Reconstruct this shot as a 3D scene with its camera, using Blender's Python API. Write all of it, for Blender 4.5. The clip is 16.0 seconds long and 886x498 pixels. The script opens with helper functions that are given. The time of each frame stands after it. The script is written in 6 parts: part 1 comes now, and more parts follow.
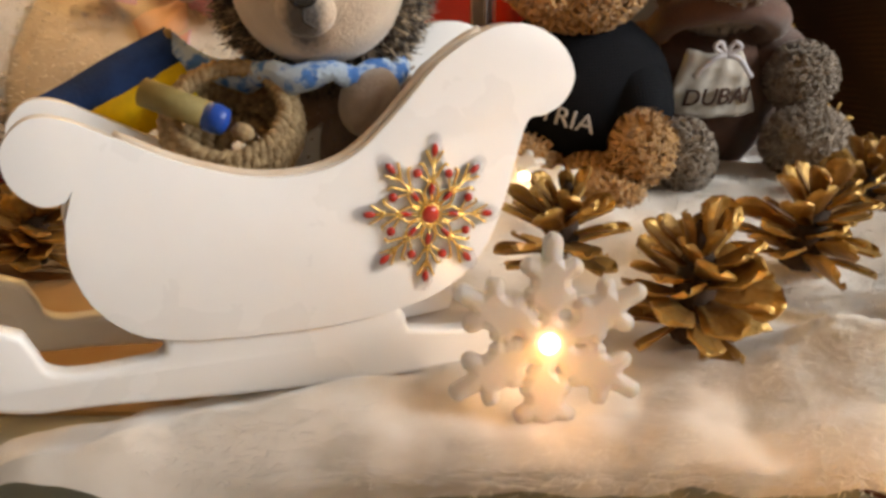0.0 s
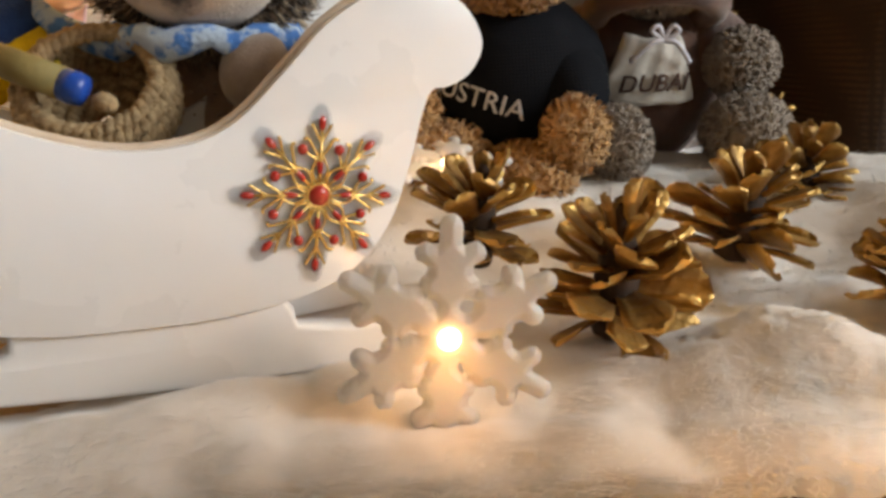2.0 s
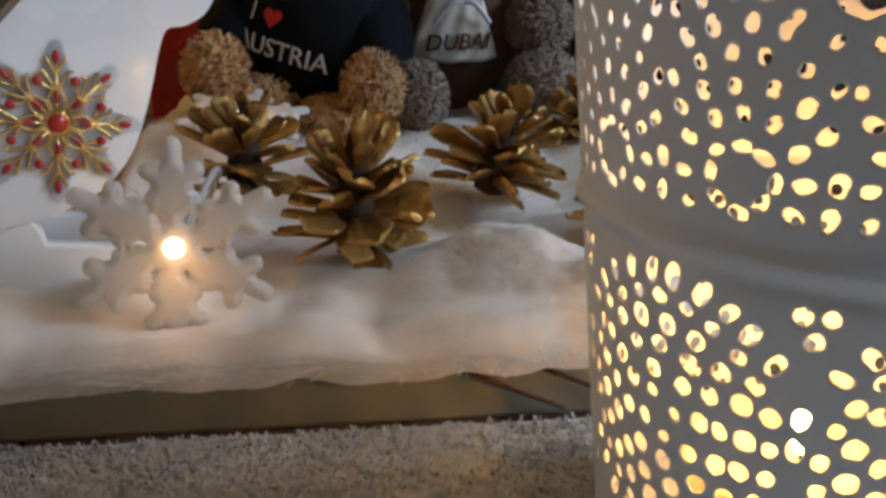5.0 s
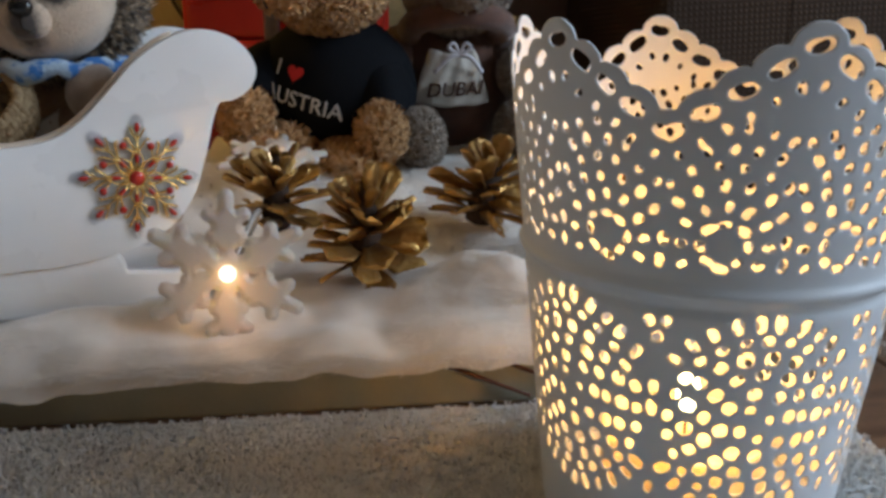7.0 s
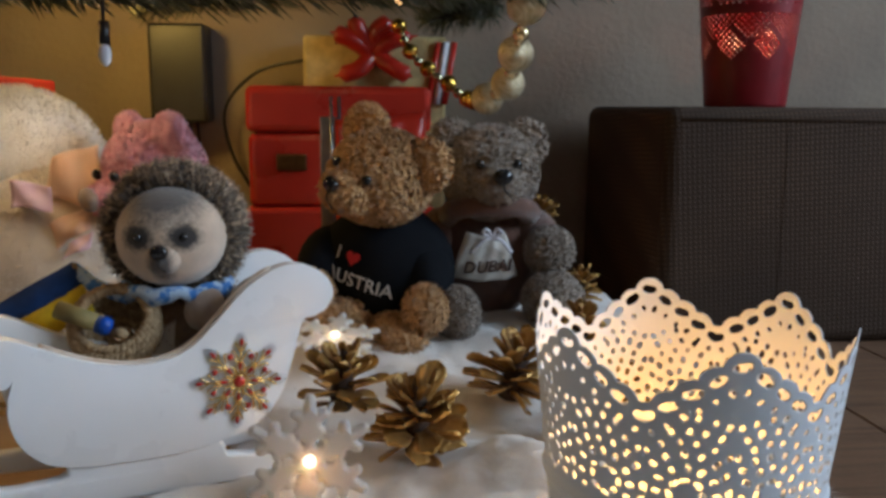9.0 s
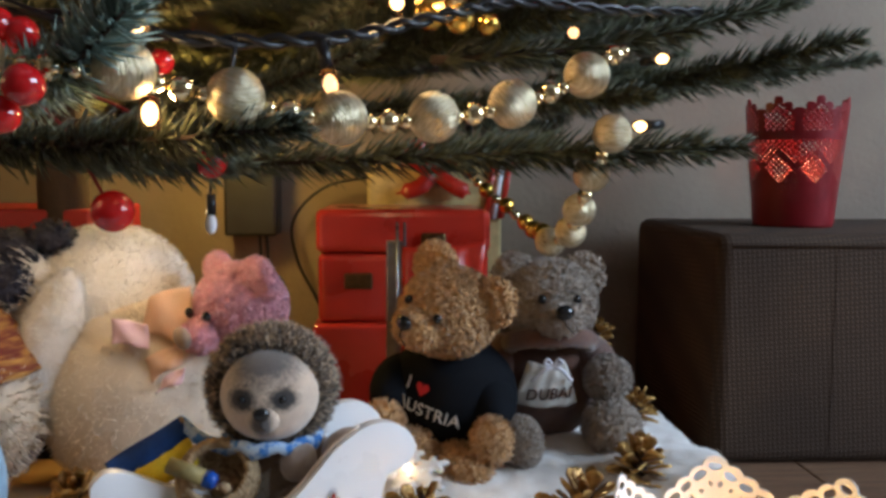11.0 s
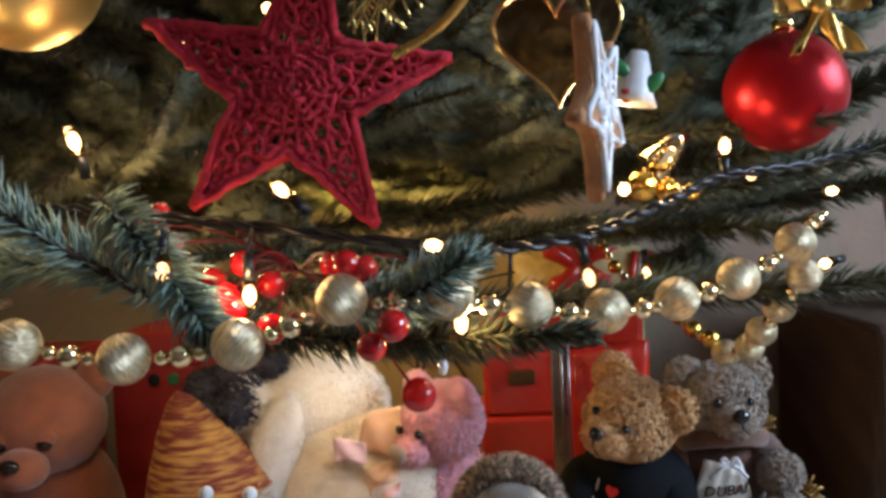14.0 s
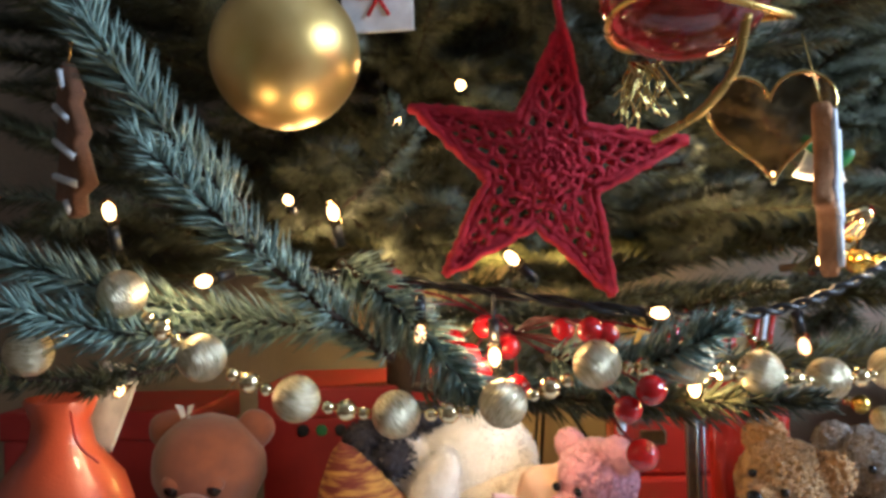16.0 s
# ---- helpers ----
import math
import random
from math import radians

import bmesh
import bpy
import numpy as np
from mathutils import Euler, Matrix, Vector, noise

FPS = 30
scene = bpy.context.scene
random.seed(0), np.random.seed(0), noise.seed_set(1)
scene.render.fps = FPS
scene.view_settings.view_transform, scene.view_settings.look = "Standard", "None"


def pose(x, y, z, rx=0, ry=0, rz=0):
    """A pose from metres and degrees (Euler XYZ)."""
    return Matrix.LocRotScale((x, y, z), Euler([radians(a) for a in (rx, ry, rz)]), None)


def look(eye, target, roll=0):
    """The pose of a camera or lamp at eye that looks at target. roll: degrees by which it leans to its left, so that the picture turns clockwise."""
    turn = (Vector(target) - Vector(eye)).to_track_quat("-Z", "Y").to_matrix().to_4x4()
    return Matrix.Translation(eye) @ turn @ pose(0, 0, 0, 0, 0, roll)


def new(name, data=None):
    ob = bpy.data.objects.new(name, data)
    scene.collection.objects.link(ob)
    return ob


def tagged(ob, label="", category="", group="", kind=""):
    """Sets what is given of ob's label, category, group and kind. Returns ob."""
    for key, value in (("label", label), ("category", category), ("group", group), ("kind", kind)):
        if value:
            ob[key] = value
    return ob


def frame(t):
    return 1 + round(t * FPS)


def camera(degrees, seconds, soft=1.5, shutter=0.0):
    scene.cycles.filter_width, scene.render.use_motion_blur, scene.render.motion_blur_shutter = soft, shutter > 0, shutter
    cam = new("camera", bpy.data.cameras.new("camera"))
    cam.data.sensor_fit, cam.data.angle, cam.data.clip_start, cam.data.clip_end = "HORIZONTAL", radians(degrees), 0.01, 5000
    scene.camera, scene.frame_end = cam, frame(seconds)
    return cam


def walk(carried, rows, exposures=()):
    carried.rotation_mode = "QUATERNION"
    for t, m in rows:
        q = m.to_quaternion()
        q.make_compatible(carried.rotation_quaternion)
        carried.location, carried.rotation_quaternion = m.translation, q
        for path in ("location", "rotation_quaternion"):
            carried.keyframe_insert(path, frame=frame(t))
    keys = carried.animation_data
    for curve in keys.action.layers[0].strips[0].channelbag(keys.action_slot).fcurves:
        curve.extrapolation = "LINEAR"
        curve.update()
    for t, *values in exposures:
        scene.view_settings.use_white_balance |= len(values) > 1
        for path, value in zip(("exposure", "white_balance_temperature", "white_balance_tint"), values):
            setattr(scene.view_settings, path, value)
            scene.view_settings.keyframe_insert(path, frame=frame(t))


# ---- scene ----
cam = camera(55.3, 16.0, 3.3)
METRES, EYE, TILT, LEAN, TURN = 0.66, 0.155, -16.0, 0.0, 0.0
ROWS = [
    (0.0, 0.0, 0.0, 0.0, -0.0, 0.0, -0.0),
    (0.5, 0.003, 0.0168, -0.0019, 0.21, 0.1, -0.15),
    (1.0, 0.0033, 0.0337, -0.0031, -0.06, 0.23, -0.14),
    (1.5, 0.0144, 0.0411, -0.0035, -1.12, 0.46, -0.14),
    (2.0, 0.033, 0.0435, -0.0082, -2.54, 0.2, 0.2),
    (2.5, 0.0553, 0.0373, -0.0149, -3.94, 0.06, 0.43),
    (3.0, 0.0711, 0.026, -0.0208, -4.81, -0.18, 0.35),
    (3.5, 0.087, 0.0124, -0.0281, -5.62, -0.43, 0.57),
    (4.0, 0.0994, -0.0022, -0.0326, -6.55, -0.77, 0.82),
    (4.5, 0.1148, -0.0104, -0.0378, -7.31, -0.99, 1.05),
    (5.0, 0.1246, -0.0172, -0.0415, -8.07, -1.12, 1.27),
    (7.5, 0.1205, -0.1796, -0.0215, -7.12, 0.91, 1.85),
    (8.0, 0.1206, -0.2153, -0.0022, -7.43, 2.5, 1.73),
    (8.5, 0.1088, -0.2566, 0.0247, -6.7, 4.39, 1.58),
    (9.0, 0.0939, -0.288, 0.0451, -5.5, 6.42, 1.17),
    (11.5, 0.0408, -0.3872, 0.1482, -2.48, 11.3, 0.77),
    (12.0, 0.0204, -0.4142, 0.169, -1.85, 11.97, 1.16),
    (12.5, -0.0097, -0.4397, 0.1897, -0.39, 12.53, 1.34),
    (13.0, -0.0398, -0.4638, 0.2072, 1.06, 13.03, 1.81),
    (13.5, -0.0633, -0.4883, 0.2213, 1.81, 13.26, 2.16),
    (14.0, -0.0942, -0.5005, 0.2198, 2.58, 13.31, 2.17),
    (14.5, -0.1275, -0.5232, 0.227, 3.16, 14.17, 1.99),
    (15.0, -0.1714, -0.5391, 0.2282, 4.05, 15.18, 1.33),
    (15.5, -0.209, -0.5542, 0.2249, 4.67, 16.15, 0.92),
    (16.0, -0.2467, -0.5661, 0.2225, 5.66, 16.91, 0.39),
]
walk(cam, [(t, pose(0, 0, EYE, TILT, LEAN, TURN) @ pose(METRES * x, METRES * y, METRES * z, 90 + pitch, roll, yaw)) for t, x, y, z, yaw, pitch, roll in ROWS],
     [(0.0, 0.18, 7800, 16), (1.5, 0.06, 7650, 15), (3.5, -0.19, 6650, 13), (5.0, -0.72, 5850, 11), (7.5, -0.72, 5900, 10), (9.0, -0.64, 5750, 10), (11.5, -0.05, 5650, 12), (14.0, 0.20, 5600, 12), (16.0, 0.60, 5350, 11)])

# ---- light ----
world = bpy.data.worlds.new("sky")
scene.world = world
world.use_nodes = True
wn = world.node_tree
sky = wn.nodes.new("ShaderNodeTexSky")
sky.sky_type = "NISHITA"
sky.sun_disc = False
sky.sun_elevation, sky.sun_rotation = radians(25), radians(200)
wn.links.new(sky.outputs[0], wn.nodes["Background"].inputs[0])
wn.nodes["Background"].inputs[1].default_value = 0.08


def lamp(name, kind, power, color, m, size=0.005, size_y=0.0):
    data = bpy.data.lights.new(name, kind)
    data.energy, data.color = power, color
    if kind == "AREA":
        data.shape, data.size, data.size_y = "RECTANGLE", size, size_y
    else:
        data.shadow_soft_size = size
    ob = new(name, data)
    ob.matrix_world = m
    return ob


WARM = (1.0, 0.62, 0.25)
lamp("window_daylight", "AREA", 60.0, (0.78, 0.90, 1.0), look((2.16, -0.30, 1.12), (0.1, 0.2, 0.3)), 1.45, 1.0)
lamp("candle_glow", "POINT", 0.55, (1.0, 0.44, 0.085), pose(0.193, 0.145, 0.050), 0.008)
lamp("back_string_glow", "POINT", 2.4, (1.0, 0.60, 0.12), pose(-0.20, 0.73, 0.37), 0.03)
lamp("plush_bulb_glow", "POINT", 0.24, (1.0, 0.68, 0.34), pose(-0.155, 0.455, 0.258), 0.006)
lamp("red_pot_glow", "POINT", 0.60, (1.0, 0.30, 0.12), pose(0.504, 0.776, 0.300), 0.006)
lamp("low_left_bulb_glow", "POINT", 0.22, WARM, pose(-0.47, 0.345, 0.302), 0.006)
lamp("left_string_glow", "POINT", 0.70, WARM, pose(-0.30, 0.37, 0.40), 0.02)
lamp("inner_string_glow", "POINT", 0.45, WARM, pose(0.02, 0.33, 0.44), 0.02)
for at in ((-0.262, 0.160, 0.432), (-0.180, 0.150, 0.352), (-0.062, 0.156, 0.330), (0.070, 0.275, 0.402), (-0.207, 0.335, 0.542), (-0.338, 0.118, 0.392), (-0.325, 0.275, 0.452)):
    lamp("bulb_glow", "POINT", 0.085, WARM, pose(*at), 0.004)
lamp("snowflake_glow", "POINT", 0.0075, (1.0, 0.50, 0.16), pose(0.0360, 0.2420, 0.0420), 0.006)
lamp("snowflake_glow_inner", "POINT", 0.0120, (1.0, 0.60, 0.26), pose(0.0340, 0.2625, 0.0480), 0.003)
lamp("snowflake_glow_back", "POINT", 0.012, (1.0, 0.62, 0.28), pose(0.0425, 0.432, 0.076), 0.003)

# ---- materials ----


def mat(name, color, rough=0.6, metal=0.0, color2=None, scale=60.0, bump=0.15, bscale=400.0, sheen=0.0, trans=0.0,
        emit=0.0, coat=0.0, sss=0.0, stretch=None, low=0.35, high=0.65, random=0.0, island=0.0, ior=1.45):
    m = bpy.data.materials.new(name)
    m.use_nodes = True
    nt = m.node_tree
    b = nt.nodes["Principled BSDF"]
    b.inputs["Roughness"].default_value = rough
    b.inputs["Metallic"].default_value = metal
    b.inputs["IOR"].default_value = ior
    b.inputs["Sheen Weight"].default_value = sheen
    b.inputs["Sheen Roughness"].default_value = 0.6
    b.inputs["Transmission Weight"].default_value = trans
    b.inputs["Coat Weight"].default_value = coat
    b.inputs["Coat Roughness"].default_value = 0.08
    if sss:
        b.inputs["Subsurface Weight"].default_value = sss
        b.inputs["Subsurface Scale"].default_value = 0.006
        b.inputs["Subsurface Radius"].default_value = (1.0, 0.85, 0.7)
    geo = nt.nodes.new("ShaderNodeTexCoord")
    src = geo.outputs["Object"]
    if stretch:
        mp = nt.nodes.new("ShaderNodeMapping")
        mp.inputs["Scale"].default_value = stretch
        nt.links.new(src, mp.inputs[0])
        src = mp.outputs[0]
    c2 = color2 or tuple(v * 0.72 for v in color)
    n1 = nt.nodes.new("ShaderNodeTexNoise")
    n1.inputs["Scale"].default_value, n1.inputs["Detail"].default_value = scale, 6
    ramp = nt.nodes.new("ShaderNodeValToRGB")
    ramp.color_ramp.elements[0].position, ramp.color_ramp.elements[1].position = low, high
    ramp.color_ramp.elements[0].color, ramp.color_ramp.elements[1].color = (*c2, 1), (*color, 1)
    nt.links.new(src, n1.inputs["Vector"])
    nt.links.new(n1.outputs["Fac"], ramp.inputs[0])
    out = ramp.outputs[0]
    if random or island:
        hsv = nt.nodes.new("ShaderNodeHueSaturation")
        mr = nt.nodes.new("ShaderNodeMapRange")
        amount = random or island
        mr.inputs["To Min"].default_value, mr.inputs["To Max"].default_value = 1 - amount, 1 + amount
        if island:
            gi = nt.nodes.new("ShaderNodeNewGeometry")
            nt.links.new(gi.outputs["Random Per Island"], mr.inputs["Value"])
        else:
            oi = nt.nodes.new("ShaderNodeObjectInfo")
            nt.links.new(oi.outputs["Random"], mr.inputs["Value"])
        nt.links.new(mr.outputs[0], hsv.inputs["Value"])
        nt.links.new(out, hsv.inputs["Color"])
        out = hsv.outputs[0]
    nt.links.new(out, b.inputs["Base Color"])
    if bump:
        n2 = nt.nodes.new("ShaderNodeTexNoise")
        n2.inputs["Scale"].default_value, n2.inputs["Detail"].default_value = bscale, 4
        nt.links.new(src, n2.inputs["Vector"])
        bp = nt.nodes.new("ShaderNodeBump")
        bp.inputs["Strength"].default_value, bp.inputs["Distance"].default_value = bump, 0.002
        nt.links.new(n2.outputs["Fac"], bp.inputs["Height"])
        nt.links.new(bp.outputs[0], b.inputs["Normal"])
        rr = nt.nodes.new("ShaderNodeMapRange")
        rr.inputs["To Min"].default_value, rr.inputs["To Max"].default_value = max(rough - 0.08, 0.02), min(rough + 0.08, 1)
        nt.links.new(n1.outputs["Fac"], rr.inputs["Value"])
        nt.links.new(rr.outputs[0], b.inputs["Roughness"])
    if emit:
        b.inputs["Emission Color"].default_value = (*color, 1)
        b.inputs["Emission Strength"].default_value = emit
    return m


def woven(name, c1, c2, scale, rough=0.85, bump=0.5):
    """A woven cloth of two crossing threads."""
    m = mat(name, c1, rough, color2=c2, scale=scale / 12, bump=0)
    nt = m.node_tree
    b = nt.nodes["Principled BSDF"]
    co = [n for n in nt.nodes if n.type == "TEX_COORD"][0]
    mp = nt.nodes.new("ShaderNodeMapping")
    mp.inputs["Rotation"].default_value = (radians(3), radians(4), radians(2))
    nt.links.new(co.outputs["Object"], mp.inputs[0])
    heights = []
    for axis in "XZ":
        w = nt.nodes.new("ShaderNodeTexWave")
        w.bands_direction = axis
        w.inputs["Scale"].default_value, w.inputs["Distortion"].default_value = scale, 1.4
        w.inputs["Detail"].default_value, w.inputs["Detail Scale"].default_value = 2, 3
        nt.links.new(mp.outputs[0], w.inputs["Vector"])
        heights.append(w.outputs["Fac"])
    mul = nt.nodes.new("ShaderNodeMath")
    mul.operation = "MULTIPLY"
    for i in (0, 1):
        nt.links.new(heights[i], mul.inputs[i])
    ramp = [n for n in nt.nodes if n.type == "VALTORGB"][0]
    mix = nt.nodes.new("ShaderNodeMix")
    mix.data_type = "RGBA"
    mix.inputs["B"].default_value = (*c2, 1)
    inv = nt.nodes.new("ShaderNodeMapRange")
    inv.inputs["From Max"].default_value, inv.inputs["To Min"].default_value, inv.inputs["To Max"].default_value = 0.6, 0.85, 0.0
    nt.links.new(mul.outputs[0], inv.inputs["Value"])
    nt.links.new(inv.outputs[0], mix.inputs["Factor"])
    nt.links.new(ramp.outputs[0], mix.inputs["A"])
    nt.links.new(mix.outputs["Result"], b.inputs["Base Color"])
    bp = nt.nodes.new("ShaderNodeBump")
    bp.inputs["Strength"].default_value, bp.inputs["Distance"].default_value = bump, 0.001
    nt.links.new(mul.outputs[0], bp.inputs["Height"])
    nt.links.new(bp.outputs[0], b.inputs["Normal"])
    return m


def glass(name, color, rough=0.05):
    m = mat(name, color, rough, trans=1.0, bump=0, color2=color)
    return m


M = dict(
    wall=mat("wallpaper", (0.30, 0.24, 0.175), 0.85, color2=(0.24, 0.19, 0.14), scale=9, bump=0.5, bscale=120),
    plaster=mat("plaster", (0.75, 0.74, 0.72), 0.9, scale=5),
    floorwood=mat("floor_wood", (0.20, 0.115, 0.065), 0.45, color2=(0.11, 0.06, 0.035), scale=25, stretch=(0.3, 6, 1), random=0.15),
    board=mat("cream_paint", (0.47, 0.46, 0.35), 0.5, color2=(0.38, 0.38, 0.30), scale=20, bump=0.1),
    fur=mat("faux_fur", (0.81, 0.765, 0.71), 0.9, color2=(0.70, 0.645, 0.58), scale=40, bump=0.06, bscale=150, sheen=0.6, island=0.02),
    towel=mat("terry", (0.76, 0.74, 0.71), 0.95, color2=(0.66, 0.64, 0.61), scale=90, bump=0.6, bscale=900, sheen=0.3, island=0.08),
    ceramic=mat("white_glaze", (0.86, 0.86, 0.86), 0.28, color2=(0.82, 0.82, 0.81), scale=14, bump=0.03, bscale=60, coat=0.2),
    cream_rim=mat("worn_rim", (0.55, 0.42, 0.30), 0.5, color2=(0.66, 0.55, 0.44), scale=90),
    gold=mat("gold_leaf", (0.92, 0.64, 0.24), 0.25, 0.75, color2=(0.80, 0.52, 0.16), scale=200, bump=0.2),
    redgem=mat("red_enamel", (0.50, 0.035, 0.02), 0.2, color2=(0.38, 0.02, 0.015), scale=200, bump=0, coat=0.6),
    clear=mat("clear_film", (0.93, 0.94, 0.95), 0.12, trans=1.0, bump=0.05, color2=(0.9, 0.9, 0.92), ior=1.06),
    frost=mat("frosted_plastic", (0.97, 0.89, 0.83), 0.36, trans=0.45, bump=0.10, bscale=300, color2=(0.88, 0.82, 0.77), sss=0.85),
    core=mat("led_core", (1.0, 0.80, 0.52), 0.4, bump=0, emit=4),
    bulb=mat("lit_bulb", (1.0, 0.66, 0.30), 0.2, bump=0, emit=9, color2=(1.0, 0.62, 0.28)),
    bulb_dim=mat("dim_bulb", (1.0, 0.62, 0.30), 0.1, bump=0, emit=3),
    bulb_glass=mat("warm_clear_glass", (1.0, 0.72, 0.42), 0.16, trans=1.0, bump=0, color2=(1.0, 0.68, 0.38), ior=1.12),
    bulb_white=mat("off_bulb", (0.75, 0.78, 0.82), 0.1, bump=0, coat=0.5),
    flame=mat("candle_flame", (1.0, 0.80, 0.35), 0.4, bump=0, emit=30),
    wax=mat("wax", (0.85, 0.72, 0.45), 0.5, sss=0.6),
    tin=mat("white_enamel_tin", (0.80, 0.82, 0.84), 0.42, color2=(0.74, 0.77, 0.80), scale=18, bump=0.06, bscale=90),
    cone=mat("gilded_cone_scale", (0.66, 0.40, 0.115), 0.33, 0.55, color2=(0.25, 0.12, 0.035), scale=60, bump=0.6, bscale=260, low=0.40, high=0.66, island=0.3),
    cone_core=mat("cone_core", (0.05, 0.025, 0.012), 0.8),
    fawn=mat("fawn_curly_plush", (0.68, 0.385, 0.14), 0.9, color2=(0.56, 0.29, 0.09), scale=220, bump=0.6, bscale=600, sheen=0.3, island=0.13),
    taupe=mat("taupe_curly_plush", (0.39, 0.295, 0.205), 0.9, color2=(0.28, 0.20, 0.135), scale=220, bump=0.6, bscale=600, sheen=0.5, island=0.13),
    pink=mat("pink_plush", (0.86, 0.43, 0.49), 0.9, color2=(0.78, 0.34, 0.41), scale=220, bump=0.6, bscale=600, sheen=0.5, island=0.08),
    whiteplush=mat("white_plush", (0.90, 0.87, 0.82), 0.92, color2=(0.80, 0.76, 0.69), scale=60, bump=0.4, bscale=500, sheen=0.5, island=0.03),
    creamplush=mat("cream_fleece", (0.80, 0.70, 0.55), 0.92, color2=(0.70, 0.60, 0.46), scale=50, bump=0.3, bscale=500, sheen=0.4, island=0.03),
    hogarm=mat("grey_short_pile", (0.44, 0.35, 0.28), 0.92, color2=(0.33, 0.25, 0.20), scale=120, bump=0.3, bscale=900, sheen=0.4),
    greyface=mat("grey_pile", (0.045, 0.038, 0.033), 0.9, scale=200, island=0.3),
    hogfur=mat("hedgehog_fur", (0.46, 0.34, 0.22), 0.8, color2=(0.07, 0.045, 0.03), scale=260, bump=0, sheen=0.15, island=0.6, low=0.45, high=0.6),
    hogbody=mat("hedgehog_pile", (0.36, 0.25, 0.17), 0.9, scale=150, sheen=0.4),
    orangedog=mat("brown_plush", (0.27, 0.078, 0.024), 0.8, color2=(0.20, 0.055, 0.018), scale=60, sheen=0.4, bscale=700, bump=0.3),
    black=mat("black_gloss", (0.012, 0.012, 0.013), 0.12, bump=0, coat=0.5),
    blackplastic=mat("black_plastic", (0.018, 0.018, 0.018), 0.4, bump=0.05),
    navy=woven("dark_jersey", (0.011, 0.012, 0.016), (0.005, 0.006, 0.008), 160, bump=0.25),
    brownfelt=mat("brown_felt", (0.13, 0.05, 0.025), 0.92, color2=(0.09, 0.034, 0.017), scale=120, sheen=0.4, bscale=900, bump=0.4),
    whitefleece=mat("white_fleece", (0.66, 0.62, 0.55), 0.92, color2=(0.55, 0.51, 0.45), scale=120, sheen=0.3),
    lettering=mat("printed_silver", (0.55, 0.54, 0.52), 0.6, bump=0),
    stitch=mat("brown_stitch", (0.07, 0.03, 0.018), 0.8, bump=0.2),
    twine=mat("brown_twine", (0.17, 0.065, 0.035), 0.8, scale=300, bump=0.3),
    heart=mat("red_print", (0.55, 0.012, 0.015), 0.6, bump=0.1),
    string=mat("white_ribbon", (0.80, 0.78, 0.84), 0.6, bump=0.1),
    jute=mat("jute", (0.50, 0.36, 0.20), 0.9, color2=(0.32, 0.21, 0.11), scale=300, bump=0.6, bscale=900),
    burlap=woven("burlap", (0.082, 0.043, 0.019), (0.035, 0.018, 0.008), 62),
    blueflag=mat("blue_felt", (0.012, 0.05, 0.18), 0.85, scale=150, bump=0.3, bscale=900),
    yellowflag=mat("yellow_felt", (0.80, 0.55, 0.01), 0.85, color2=(0.62, 0.42, 0.01), scale=150, bump=0.3, bscale=900),
    scarf=mat("checked_scarf", (0.07, 0.22, 0.58), 0.85, color2=(0.50, 0.62, 0.76), scale=170, bump=0.5, bscale=500, low=0.44, high=0.54),
    olive=mat("olive_paper", (0.28, 0.22, 0.08), 0.7, scale=80),
    bluewax=mat("blue_foil", (0.01, 0.07, 0.38), 0.3, scale=80, bump=0.2, bscale=300),
    redtin=mat("red_lacquer", (0.48, 0.028, 0.012), 0.28, color2=(0.36, 0.018, 0.01), scale=12, bump=0.05, coat=0.4),
    redgift=mat("red_gift_paper", (0.36, 0.025, 0.02), 0.45, color2=(0.26, 0.016, 0.014), scale=20),
    brass=mat("aged_brass", (0.16, 0.10, 0.045), 0.35, 1.0, scale=150),
    redpot=mat("red_enamel_tin", (0.22, 0.006, 0.010), 0.35, scale=30, bump=0.05),
    # Dark olive has the inner tree's dimness and warm tint put into it.
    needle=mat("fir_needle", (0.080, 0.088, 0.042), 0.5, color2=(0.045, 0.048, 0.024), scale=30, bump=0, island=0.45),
    # Same fir, with front daylight put into a paler, bluish tone.
    needle_daylit=mat("blue_fir_needle", (0.25, 0.33, 0.275), 0.5, color2=(0.14, 0.20, 0.165), scale=30, bump=0, island=0.4),
    bark=mat("twig_bark", (0.05, 0.03, 0.018), 0.9, scale=100, bump=0.5),
    wire=mat("black_cable", (0.012, 0.012, 0.013), 0.3, bump=0.05),
    clearwire=mat("clear_cable", (0.75, 0.72, 0.68), 0.25, trans=0.5, bump=0),
    beadgold=mat("ribbed_gold_bead", (0.76, 0.67, 0.46), 0.30, 0.85, color2=(0.50, 0.40, 0.22), scale=160, bump=0.8, bscale=230, stretch=(1, 1, 6)),
    beadsmooth=mat("mirror_gold_bead", (0.84, 0.70, 0.42), 0.10, 1.0, bump=0, color2=(0.8, 0.66, 0.38)),
    beadyellow=mat("yellow_gold_bead", (0.80, 0.52, 0.10), 0.2, 1.0, bump=0.4, bscale=300),
    redball=mat("matte_red_bauble", (0.46, 0.008, 0.013), 0.32, 0.6, color2=(0.40, 0.007, 0.011), scale=30, bump=0.04, bscale=900),
    goldball=mat("satin_gold_bauble", (0.76, 0.54, 0.20), 0.36, 0.85, color2=(0.66, 0.42, 0.11), scale=30, bump=0.05, bscale=900),
    bow=mat("gold_satin_bow", (0.72, 0.48, 0.13), 0.28, 0.8, scale=60, bump=0.15),
    crochet=mat("crimson_crochet", (0.62, 0.022, 0.045), 0.85, color2=(0.45, 0.012, 0.027), scale=300, bump=0.9, bscale=1100),
